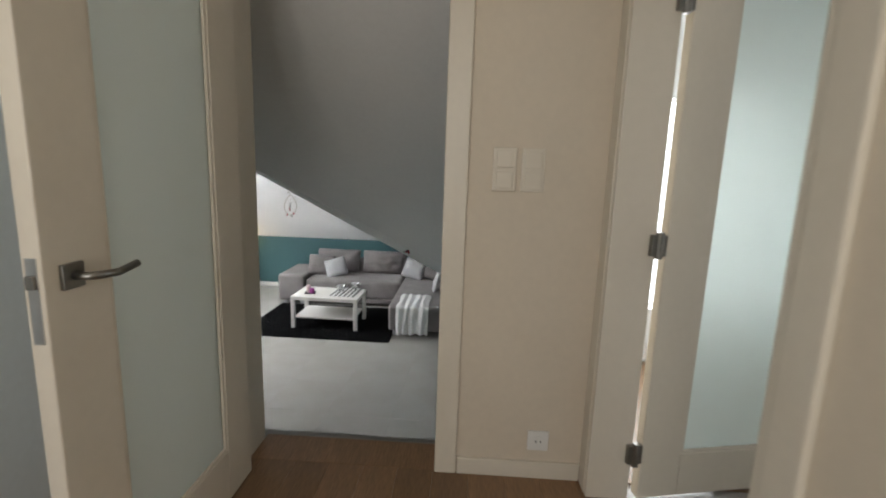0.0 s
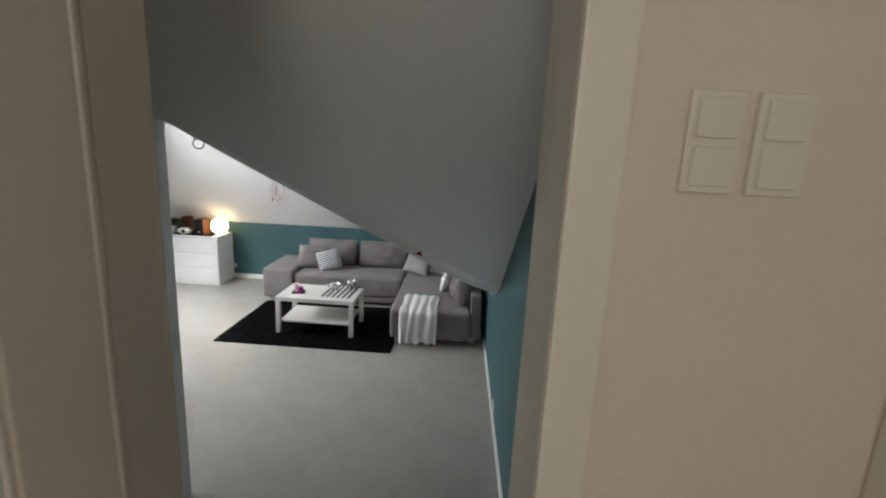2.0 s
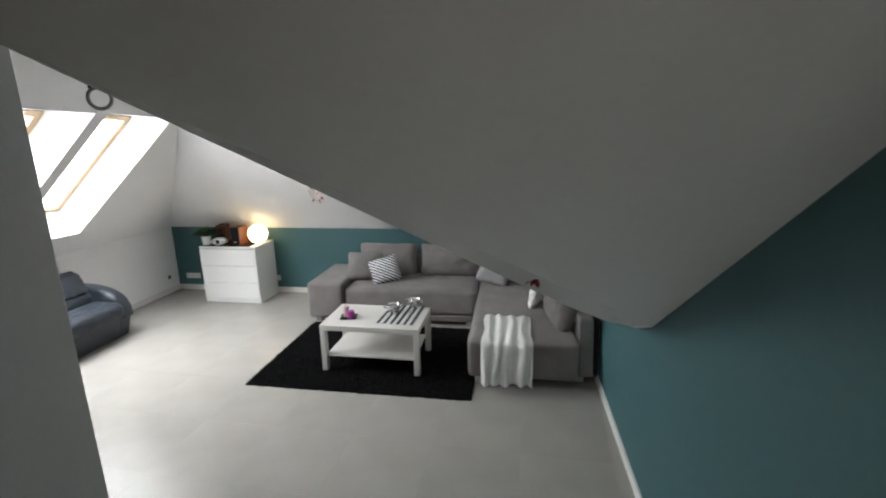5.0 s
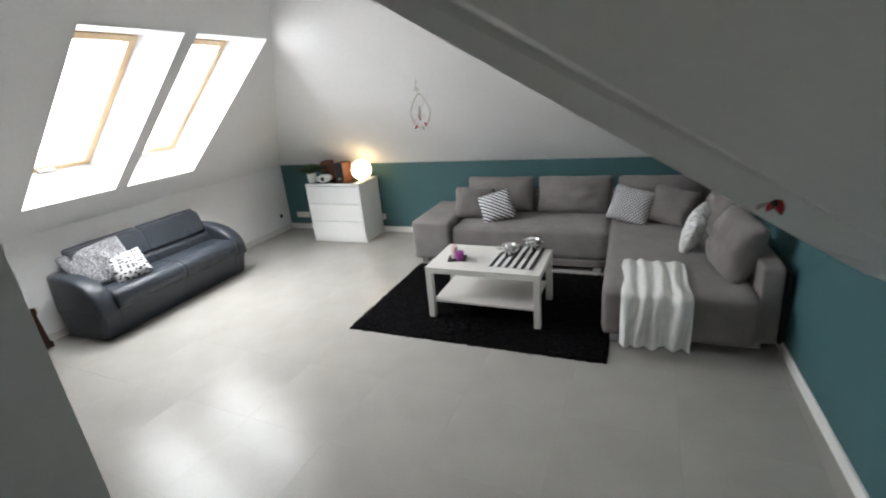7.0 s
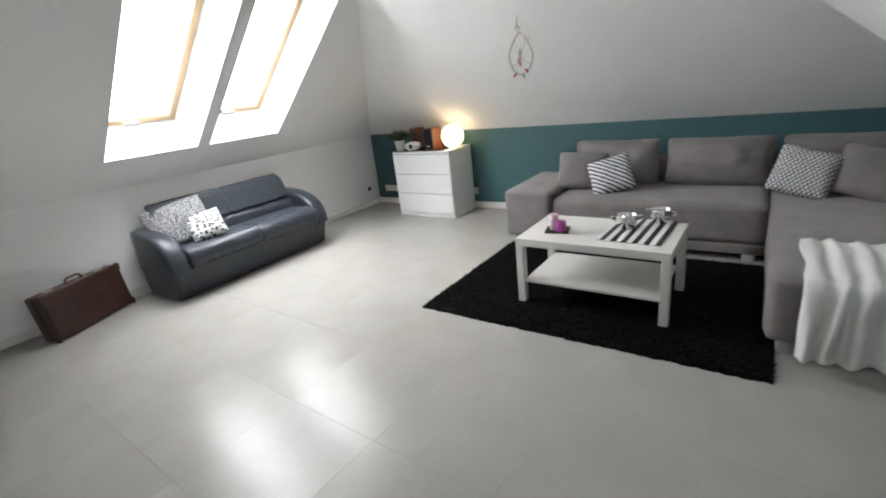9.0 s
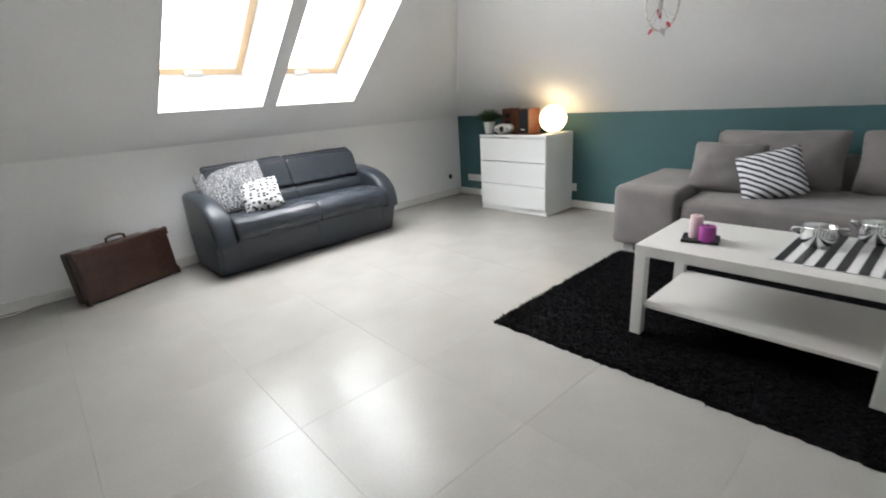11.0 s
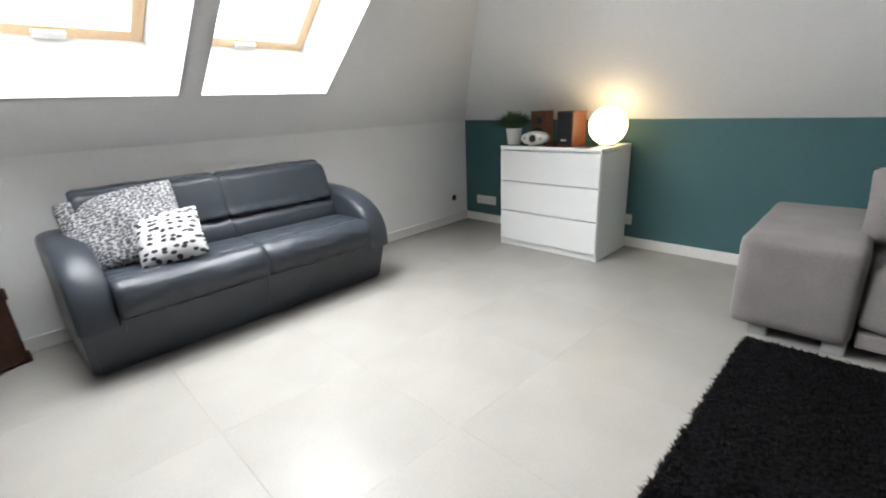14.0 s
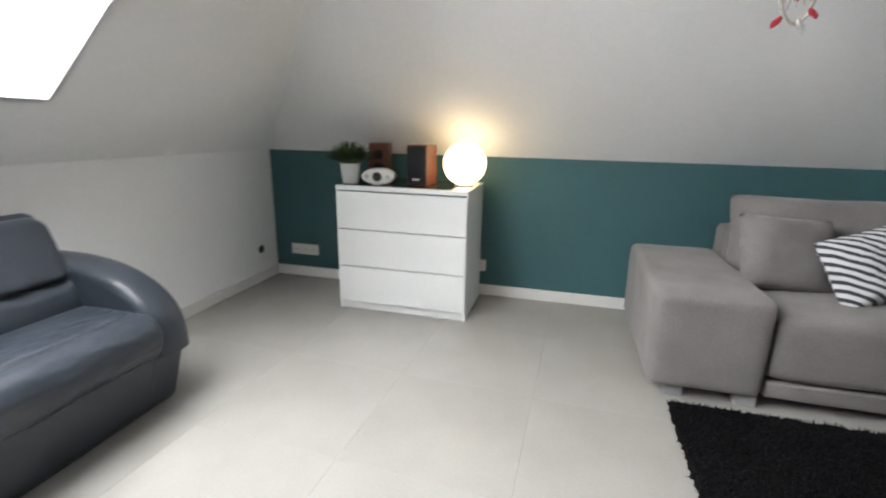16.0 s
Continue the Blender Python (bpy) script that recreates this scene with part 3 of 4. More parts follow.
def socket(name, label, m, gangs):
    s = thing(name, label, "socket", m)
    w = 0.071 * gangs
    pl = part("plate", box(-w / 2 - 0.005, w / 2 + 0.005, -0.01, 0, -0.04, 0.04, 0.003), PLASTIC, s)
    for i in range(gangs):
        c = -w / 2 + 0.071 * (i + 0.5)
        part("well", lathe([(0.02, 0), (0.021, 0.002), (0.019, 0.004)], 20, Matrix.Translation((c, -0.013, 0)) @ pose(0, 0, 0, -90)), PLASTIC, pl)
        for q in (-0.009, 0.009):
            part("pin_hole", lathe([(0.003, 0), (0.003, 0.002)], 8, Matrix.Translation((c + q, -0.0155, 0)) @ pose(0, 0, 0, -90)), BLACK, pl)
    return s


socket("socket", "single white socket low on the wall", pose(4.266, DOOR_S, HALL + 0.158), 1)


# ---- baseboards ----
base_n = structure(finish(box(WEST, EAST, NORTH - 0.015, NORTH, 0, 0.075, 0.004), "baseboard_north", TRIM), "white baseboard under the teal wall", "baseboard")
base_w = structure(finish(box(WEST, WEST + 0.015, SOUTH, NORTH - 0.016, 0, 0.075, 0.004), "baseboard_west", TRIM), "white baseboard along the knee wall", "baseboard")
base_e = structure(finish(box(EAST - 0.015, EAST, NOSING + 0.08 + GO * 5, NORTH - 0.016, 0, 0.075, 0.004), "baseboard_east", TRIM), "white baseboard under the teal wall", "baseboard")
base_h = structure(finish(box(OPEN_E + 0.088, SIDE_W - 0.018, DOOR_S - 0.015, DOOR_S, HALL, HALL + 0.07, 0.004), "baseboard_hall", DOOR_PAINT), "cream baseboard in the hall", "baseboard")
corner_bead = structure(finish(tube([(EAST - 0.004, -3.11, KNEE + 0.001), (EAST - 0.004, -3.28, 1.02), (EAST - 0.004, -3.45, 1.10)], 0.006, 8), "trim", TRIM), "white bead along the foot of the boxed valley", "trim")


# ---- corner sofa ----
def moved(bm, m):
    bmesh.ops.transform(bm, matrix=m, verts=bm.verts)
    return bm


sofa = thing("corner_sofa", "grey velour corner sofa with loose back cushions on pale feet", "sofa", pose(2.5, -0.6, 0))


def sofa_part(name, bm, x, y, z, rx=0, ry=0, rz=0, mat=FABRIC, label=""):
    return part(name, moved(bm, pose(x - 2.5, y + 0.6, z, rx, ry, rz)), mat, sofa, label, True)


sofa_part("armrest", pad(0.45, 0.92, 0.435, 0.03, 16, 0.004, 1, 0.042), 1.145, -0.57, 0.05)
sofa_part("seat", pad(1.58, 0.76, 0.295, 0.04, 20, 0.006, 2, 0.05), 2.165, -0.63, 0.13)
sofa_part("plinth", pad(1.57, 0.74, 0.078, 0.0, 10, 0.002, 3, 0.015), 2.165, -0.63, 0.052)
sofa_part("chaise_seat", pad(0.95, 1.98, 0.35, 0.03, 22, 0.006, 4, 0.045), 3.43, -1.29, 0.075)
sofa_part("back_frame", pad(2.6, 0.2, 0.56, 0.02, 12, 0.003, 6, 0.05), 2.68, -0.13, 0.075)
sofa_part("side_frame", pad(0.13, 2.06, 0.55, 0.01, 14, 0.003, 7, 0.022), 3.975, -1.15, 0.075, 0, -2)
# Thin black panel filling the gap between side frame and wall.
sofa_part("rear_lining", box(-0.012, 0.012, -0.98, 0.98, 0, 0.5, 0.004), 4.066, -1.15, 0.06, 0, 0, 0, DARK_FABRIC, "thin black upright panel")
for i, (x, w) in enumerate(((1.745, 0.81), (2.57, 0.83), (3.4, 0.84))):
    sofa_part("back_cushion", pillow(w, 0.44, 0.26, 3 + i, 18), x, -0.36, 0.395, -14, 0, 0)
sofa_part("back_cushion", pillow(0.7, 0.4, 0.22, 9, 18), 3.8, -0.85, 0.4, -16, 0, -90)
for x, y in ((1.04, -0.96), (1.32, -0.97), (2.86, -0.96), (3.06, -2.2), (3.93, -2.08), (1.0, -0.2), (3.0, -0.2)):
    sofa_part("foot", box(-0.04, 0.04, -0.03, 0.03, 0, 0.085, 0.006), x, y, 0.0, mat=FOOT_GREY, label="pale grey plastic foot")


def tufts(source, count, length, width, sag, seed):
    """Short tapered strands standing on the faces of a mesh, drooping by sag."""
    rng = random.Random(seed)
    src = source.data
    faces = list(src.polygons)
    sizes = [p.area for p in faces]
    verts, tris = [], []
    for p in rng.choices(faces, sizes, k=count):
        cs = [src.vertices[v].co for v in p.vertices]
        ws = [rng.random() for _ in cs]
        t = sum(ws)
        at = sum((c * w / t for c, w in zip(cs, ws)), Vector())
        n = p.normal
        side = n.orthogonal().normalized()
        side.rotate(Matrix.Rotation(rng.uniform(0, 6.28), 3, n))
        ln = length * rng.uniform(0.5, 1.2)
        tip = at + n * ln * 0.8 + side.cross(n) * ln * rng.uniform(-0.5, 0.5) + Vector((0, 0, -sag * ln))
        w = side * width * rng.uniform(0.6, 1.3)
        k = len(verts)
        verts += [at - w - n * 0.002, at + w - n * 0.002, tip]
        tris.append((k, k + 1, k + 2))
    return verts, tris


def strand_part(name, source, count, length, width, sag, seed, mat, label):
    me = bpy.data.meshes.new(name)
    verts, tris = tufts(source, count, length, width, sag, seed)
    me.from_pydata([tuple(v) for v in verts], [], tris)
    me.materials.append(mat)
    ob = new(name, me)
    ob.parent = source
    return tagged(ob, label, kind="stuff")


def cushion(label, bm, mat, x, y, z, rx, ry, rz, group="cushions on the corner sofa"):
    ob = finish(bm, "cushion", mat, None, "", True)
    ob.matrix_world = pose(x, y, z, rx, ry, rz)
    return tagged(ob, label, "cushion", group)


cushion("plain grey square cushion leaning on the sofa", pillow(0.46, 0.37, 0.17, 21), FABRIC, 1.53, -0.68, 0.418, -24, 4, 12)
cushion("black and white striped cushion on the sofa", pillow(0.37, 0.34, 0.15, 22), STRIPED, 1.86, -0.76, 0.425, -28, -15, 16)
cushion("white cushion with a grey diamond weave", pillow(0.4, 0.37, 0.15, 23), DIAMOND, 3.08, -0.72, 0.43, -26, 12, -12)
cushion("plain grey square cushion in the sofa corner", pillow(0.42, 0.38, 0.17, 24), FABRIC, 3.42, -0.74, 0.43, -28, 9, -24)
cushion("white cushion with a faint grey marbled print", pillow(0.38, 0.37, 0.15, 25), MARBLED, 3.56, -1.30, 0.43, -18, 14, -106)
cushion("large plump grey cushion on the chaise", pillow(0.44, 0.47, 0.30, 26, 18), FABRIC, 3.74, -1.83, 0.425, -13, 9, -76)


def blanket():
    """A knitted throw: over the seat, down the chaise front, in loose folds."""
    bm = bmesh.new()
    nu, nv = 60, 48
    rows = []
    for j in range(nv + 1):
        d = j / nv * 0.955
        row = []
        for i in range(nu + 1):
            u = i / nu
            fold = 0.5 + 0.36 * math.sin(u * 25 + 3.4 * noise.noise(Vector((u * 2.4, d * 1.6, 1)))) + 0.34 * noise.noise(Vector((u * 9, d * 3.2, 7))) + 0.1 * noise.noise(Vector((u * 22, d * 14, 3)))
            edge = 0.03 * noise.noise(Vector((u * 6, 3, 0)))
            amp = 0.012 if d < 0.5 else 0.012 + 0.05 * min((d - 0.5) / 0.3, 1)
            if d < 0.56:
                y, z = -1.74 - d - edge * (1 - d / 0.56), 0.436 + fold * 0.026
            else:
                t = d - 0.56
                a = min(t / 0.09, 1) * math.pi / 2
                y = -2.30 - 0.045 * math.sin(a) - fold * amp
                z = 0.44 - 0.05 * (1 - math.cos(a)) - max(t - 0.07, 0) * (0.98 + 0.12 * noise.noise(Vector((u * 4, 0, 5)))) + fold * 0.014 * (1 - a / 1.6)
            x = 3.085 + u * 0.425 + 0.022 * noise.noise(Vector((u * 4, d * 4, 2))) + 0.02 * (d - 0.5) * (u - 0.5)
            row.append(bm.verts.new((x, y, max(z, 0.05))))
        rows.append(row)
    for a, b in zip(rows, rows[1:]):
        for i in range(nu):
            bm.faces.new((a[i], a[i + 1], b[i + 1], b[i]))
    bmesh.ops.recalc_face_normals(bm, faces=bm.faces)
    return bm


throw = tagged(finish(blanket(), "blanket", KNIT, None, "", True), "white knitted throw draped over the chaise", "blanket")
sol = throw.modifiers.new("thickness", "SOLIDIFY")
sol.thickness, sol.offset = 0.008, 0


# ---- rug and coffee table ----
def shag(x0, x1, y0, y1):
    bm = bmesh.new()
    nx, ny = 170, 130
    g = []
    for j in range(ny + 1):
        row = []
        for i in range(nx + 1):
            p = Vector((x0 + (x1 - x0) * i / nx, y0 + (y1 - y0) * j / ny, 0))
            rim = min(i, nx - i, j, ny - j)
            z = 0.017 + 0.011 * noise.noise(p * 60) + 0.006 * noise.noise(p * 17)
            if rim == 0:
                n = noise.noise(p * 45) * 0.012
                p += Vector((n, noise.noise(p * 45 + Vector((7, 0, 0))) * 0.012, 0))
                z = 0.002
            row.append(bm.verts.new((p.x, p.y, max(z, 0.002))))
        g.append(row)
    for a, b in zip(g, g[1:]):
        for i in range(nx):
            bm.faces.new((a[i], a[i + 1], b[i + 1], b[i]))
    edge = [e for e in bm.edges if e.is_boundary]
    r = bmesh.ops.extrude_edge_only(bm, edges=edge)
    for v in r["geom"]:
        if isinstance(v, bmesh.types.BMVert):
            v.co.z = 0.0
    bmesh.ops.recalc_face_normals(bm, faces=bm.faces)
    return bm


rug = tagged(finish(shag(-1.03, 1.0, -0.72, 0.73), "rug", RUG), "black shaggy rug under the coffee table", "rug")
strand_part("shag", rug, 26000, 0.022, 0.003, 0.0, 9, PILE, "black shag pile")
rug.matrix_world = pose(2.025, -1.80, 0.0, 0, 0, -0.8)

table = thing("coffee_table", "white square-legged coffee table with a shelf", "coffee table", pose(2.06, -1.925, 0.022, 0, 0, -1))
TW, TD = 0.465, 0.283
part("tabletop", box(-TW, TW, -TD, TD, 0.4, 0.45, 0.003), TABLE_WHITE, table)
for sx in (-1, 1):
    for sy in (-1, 1):
        cx, cy = sx * (TW - 0.026), sy * (TD - 0.026)
        part("leg", box(cx - 0.025, cx + 0.025, cy - 0.025, cy + 0.025, 0, 0.4, 0.003), TABLE_WHITE, table)
part("shelf", box(-TW + 0.05, TW - 0.05, -TD + 0.012, TD - 0.012, 0.145, 0.163, 0.002), TABLE_WHITE, table)

TZ = 0.4735
tray = thing("candle_tray", "black square dish for candles on the table", "dish", pose(1.80, -1.99, TZ, 0, 0, 12))
part("plate", box(-0.075, 0.075, -0.06, 0.06, 0, 0.008, 0.003), BLACK, tray)
for a, b, c, d in ((-0.075, 0.075, -0.06, -0.052), (-0.075, 0.075, 0.052, 0.06), (-0.075, -0.067, -0.052, 0.052), (0.067, 0.075, -0.052, 0.052)):
    part("rim", box(a, b, c, d, 0.006, 0.014, 0.002), BLACK, tray)


def candle(label, mat, x, y, r, h):
    c = thing("candle", label, "candle", pose(x, y, TZ + 0.0085), "candles in the dish")
    part("wax", lathe([(r * 0.94, 0), (r, 0.004), (r, h - 0.004), (r * 0.9, h), (r * 0.5, h - 0.004), (0.002, h - 0.006)], 28), mat, c, "", True)
    part("wick", tube([(0, 0, h - 0.006), (0.001, 0, h + 0.004), (0.003, 0, h + 0.01)], 0.001, 6), BLACK, c)


candle("tall pale pink pillar candle", PALE_WAX, 1.775, -1.985, 0.028, 0.105)
candle("short purple pillar candle", PURPLE, 1.832, -2.015, 0.034, 0.07)

runner = thing("table_runner", "black and white striped runner on the table", "runner", pose(2.28, -1.87, TZ, 0, 0, -3))
part("cloth", box(-0.18, 0.18, -0.245, 0.245, 0, 0.003, 0.001), WHITE_FABRIC, runner)
for i in range(6):
    x = -0.165 + i * 0.063
    part("stripe", box(x, x + 0.03, -0.244, 0.244, 0.0025, 0.0045), BLACK, runner, "black stripe")


def cup(x, y, turn):
    c = thing("cup", "round polished steel cup with two handles", "cup", pose(x, y, TZ + 0.0048, 0, 0, turn) @ Matrix.Scale(1.4, 4), "cups on the runner")
    part("bowl", lathe([(0.022, 0), (0.03, 0.003), (0.042, 0.02), (0.047, 0.04), (0.043, 0.058), (0.045, 0.062), (0.042, 0.061), (0.044, 0.04), (0.038, 0.02), (0.004, 0.008)], 32), CHROME, c, "", True)
    for sgn in (-1, 1):
        part("handle", tube([(sgn * 0.043, 0, 0.055), (sgn * 0.066, 0, 0.056), (sgn * 0.07, 0, 0.048), (sgn * 0.046, 0, 0.036)], 0.0035, 8), CHROME, c, "", True)


cup(2.20, -1.84, 20)
cup(2.37, -1.68, -15)


# ---- leather sofa ----
def arm_shape(wide):
    """A rounded arch of an armrest from the back over to the front, standing on the base; x runs back to front."""
    bm = bmesh.new()
    n, m = 22, 10
    rows, low = [], []
    for i in range(n + 1):
        a = i / n * math.pi / 2
        ox, oz = 0.06 + 0.575 * math.sin(a) ** 0.85, 0.24 + 0.36 * math.cos(a) ** 0.75
        ring = []
        for k in range(m + 1):
            b = k / m * math.pi
            lift = 0.055 * (1 - math.sin(b) ** 0.5)
            ring.append(bm.verts.new((ox - lift * math.sin(a), math.cos(b) * wide / 2, max(oz - lift * math.cos(a), 0.235))))
        rows.append(ring)
        low.append((bm.verts.new((ox - 0.05, wide / 2 - 0.012, 0.235)), bm.verts.new((ox - 0.05, -wide / 2 + 0.004, 0.235))))
    for i in range(n):
        for k in range(m):
            bm.faces.new((rows[i][k], rows[i][k + 1], rows[i + 1][k + 1], rows[i + 1][k]))
        bm.faces.new((rows[i][0], rows[i + 1][0], low[i + 1][0], low[i][0]))
        bm.faces.new((rows[i][m], low[i][1], low[i + 1][1], rows[i + 1][m]))
    bm.faces.new([*rows[0], low[0][1], low[0][0]])
    bmesh.ops.recalc_face_normals(bm, faces=bm.faces)
    return bm


def couch_base():
    """The skirted base: a little narrower at the floor than under the arms."""
    bm = bmesh.new()
    rings = []
    for z, x1, w in ((0.012, 0.545, 0.808), (0.03, 0.555, 0.812), (0.15, 0.585, 0.82), (0.262, 0.612, 0.826), (0.275, 0.605, 0.82)):
        c = 0.03
        rings.append([bm.verts.new((x, y, z)) for x, y in ((0.03, -w), (x1 - c, -w), (x1, -w + c), (x1, w - c), (x1 - c, w), (0.03, w))])
    for a, b in zip(rings, rings[1:]):
        for i in range(6):
            k = (i + 1) % 6
            bm.faces.new((a[i], a[k], b[k], b[i]))
    bm.faces.new(rings[0][::-1]), bm.faces.new(rings[-1])
    bmesh.ops.recalc_face_normals(bm, faces=bm.faces)
    return bm


couch = thing("leather_sofa", "blue-grey leather two-seat sofa with curved arms", "sofa", pose(-1.56, -2.385, 0, 0, 0, 0))


def couch_part(name, bm, x, y, z, rx=0, ry=0, rz=0, label=""):
    return part(name, moved(bm, pose(x, y, z, rx, ry, rz)), LEATHER, couch, label, True)


part("base", couch_base(), LEATHER, couch)
def upholstery(outline, width, wrinkle, stations=70, per=9):
    """A leather cushion: a closed smooth outline in xz drawn along y, gathered at both ends, pushed in and out by wrinkle(x, y, z)."""
    bm = bmesh.new()
    n = len(outline)
    curve = []
    for i in range(n):
        p0, p1, p2, p3 = (Vector((*outline[(i + k) % n], 0)) for k in (-1, 0, 1, 2))
        for k in range(per):
            t = k / per
            curve.append(0.5 * (2 * p1 + (p2 - p0) * t + (2 * p0 - 5 * p1 + 4 * p2 - p3) * t * t + (3 * p1 - p0 - 3 * p2 + p3) * t ** 3))
    m = len(curve)
    mid = sum(curve, Vector()) / m
    rings = []
    for j in range(stations + 1):
        y = (j / stations - 0.5) * width
        e = min(j, stations - j) / stations * width
        pinch = 0.016 * max(0.0, 1 - e / 0.035) ** 2
        ring = []
        for i in range(m):
            out = (curve[i] - mid).normalized()
            q = curve[i] + out * (wrinkle(curve[i].x, y, curve[i].y) - pinch)
            ring.append(bm.verts.new((q.x, y, q.y)))
        rings.append(ring)
    for a, b in zip(rings, rings[1:]):
        for i in range(m):
            k = (i + 1) % m
            bm.faces.new((a[i], a[k], b[k], b[i]))
    bm.faces.new(rings[0]), bm.faces.new(rings[-1])
    bmesh.ops.recalc_face_normals(bm, faces=bm.faces)
    return bm


SEAT = ((0.21, 0.30), (0.22, 0.405), (0.30, 0.425), (0.38, 0.43), (0.45, 0.432), (0.505, 0.434), (0.545, 0.434), (0.575, 0.432), (0.61, 0.422), (0.645, 0.395), (0.662, 0.355), (0.66, 0.31), (0.638, 0.272), (0.60, 0.262), (0.40, 0.27))
BACK = ((0.08, 0.36), (0.27, 0.39), (0.285, 0.43), (0.272, 0.49), (0.25, 0.511), (0.238, 0.519), (0.247, 0.527), (0.256, 0.55), (0.238, 0.59), (0.215, 0.65), (0.188, 0.71), (0.165, 0.75), (0.12, 0.765), (0.085, 0.745))


def seat_wrinkle(seed):
    def push(x, y, z):
        bend = 0.55 + 0.012 * noise.noise(Vector((y * 5, seed, 0)))
        near = 0.47 + 0.02 * noise.noise(Vector((y * 7, seed, 4)))
        up = 1.0 if z > 0.36 else 0.3
        d = -0.009 * up * math.exp(-((x - bend) / 0.012) ** 2) * (0.7 + 0.6 * noise.noise(Vector((y * 14, seed, 2))))
        d -= 0.005 * up * math.exp(-((x - near) / 0.012) ** 2) * max(0.0, 0.3 + noise.noise(Vector((y * 9, seed, 6))))
        return d + 0.006 * noise.noise(Vector((x * 11, y * 7, z * 11 + seed))) + 0.003 * noise.noise(Vector((x * 38, y * 15, z * 38 + seed)))
    return push


def back_wrinkle(seed):
    def push(x, y, z):
        pucker = 0.45 * math.sin(y * 52 + 1.5 * noise.noise(Vector((y * 6, seed, 2)))) + 0.6 * noise.noise(Vector((y * 17, seed, 1)))
        d = -0.012 * math.exp(-((z - 0.519 - 0.009 * pucker) / 0.012) ** 2) * (1 + 1.0 * pucker)
        d += 0.009 * math.exp(-((z - 0.52) / 0.05) ** 2) * pucker
        return d + 0.006 * noise.noise(Vector((y * 6, z * 9, seed))) + 0.002 * noise.noise(Vector((y * 22, z * 30, seed)))
    return push


for y in (-0.665, -0.004, 0.665):
    part("seam", moved(tube([(0.54, 0, 0.02), (0.578, 0, 0.15), (0.604, 0, 0.255)], 0.004, 6), pose(0.006, y, 0)), LEATHER, couch)
for sgn in (-1, 1):
    couch_part("seat_cushion", upholstery(SEAT, 0.682, seat_wrinkle(31 + sgn)), 0, sgn * 0.338, 0)
    couch_part("back_cushion", upholstery(BACK, 0.68, back_wrinkle(35 + sgn)), 0, sgn * 0.338, 0)
couch_part("back_panel", pad(0.07, 1.36, 0.6, 0.0, 8, 0.002, 37, 0.03), 0.045, 0, 0.1, 0, -4, 0)
couch_part("armrest", arm_shape(0.16), 0.0, 0.755, 0.0)
couch_part("armrest", moved(arm_shape(0.16), Matrix.Diagonal((1, -1, 1, 1))), 0.0, -0.755, 0.0)
for sgn in (-1, 1):
    part("foot", box(0.1, 0.14, sgn * 0.7 - 0.02, sgn * 0.7 + 0.02, 0, 0.03), BLACK, couch)
    part("foot", box(0.46, 0.5, sgn * 0.7 - 0.02, sgn * 0.7 + 0.02, 0, 0.03), BLACK, couch)
GROUP2 = "cushions on the leather sofa"
shaggy = cushion("large shaggy grey and white cushion", pillow(0.53, 0.43, 0.15, 41, 24), FUR, -1.15, -2.905, 0.425, -38, -8, 76, GROUP2)
strand_part("fur", shaggy, 7500, 0.046, 0.0042, 0.6, 8, FUR_STRANDS, "shaggy grey strands")
cushion("small white cushion with black spots", pillow(0.31, 0.29, 0.13, 42), SPOTS, -1.02, -2.78, 0.43, -40, -8, 70, GROUP2)

# ---- suitcase ----
case = thing("suitcase", "worn brown leather suitcase standing by the wall", "suitcase", pose(-1.23, -3.97, 0.0, -6, 0, 111.3))
part("shell", box(0, 0.65, 0.075, 0.16, 0.012, 0.37, 0.02, 3), BROWN_LEATHER, case)
part("lid", box(0, 0.65, 0, 0.072, 0.012, 0.37, 0.02, 3), BROWN_LEATHER, case)
part("handle", tube([(0.26, 0.08, 0.368), (0.265, 0.08, 0.395), (0.29, 0.08, 0.405), (0.36, 0.08, 0.405), (0.385, 0.08, 0.395), (0.39, 0.08, 0.368)], 0.009, 8), BROWN_LEATHER, case, "", True)
for x in (0.12, 0.53):
    latch = part("latch", box(x - 0.03, x + 0.03, 0.055, 0.095, 0.366, 0.374, 0.002), STEEL, case, "tarnished metal latch")
for x in (0.0, 0.65):
    for z in (0.03, 0.345):
        part("corner_cap", box(x - 0.008, x + 0.008, -0.002, 0.045, z - 0.028, z + 0.03, 0.007), BROWN_LEATHER, case)
for x in (0.05, 0.6):
    for y in (0.03, 0.12):
        part("stud", lathe([(0.008, 0), (0.009, 0.008), (0.006, 0.016)], 10, Matrix.Translation((x, y, 0.0))), STEEL, case)

# ---- chest of drawers ----
chest = thing("chest_of_drawers", "white three-drawer chest against the teal wall", "chest of drawers", pose(-0.405, -0.25, 0))
CW, CD = 0.405, 0.235
for sgn in (-1, 1):
    part("side_panel", box(sgn * CW - 0.009 - sgn * 0.009, sgn * CW + 0.009 - sgn * 0.009, -CD + 0.0, CD, 0, 0.752, 0.002), WHITE_LACQUER, chest)
part("top", box(-CW, CW, -CD - 0.012, CD, 0.754, 0.78, 0.003), WHITE_LACQUER, chest)
part("back_panel", box(-CW + 0.019, CW - 0.019, CD - 0.012, CD - 0.004, 0.05, 0.75), WHITE_LACQUER, chest)
part("plinth", box(-CW + 0.019, CW - 0.019, -CD + 0.012, -CD + 0.03, 0.0, 0.05, 0.002), WHITE_LACQUER, chest)
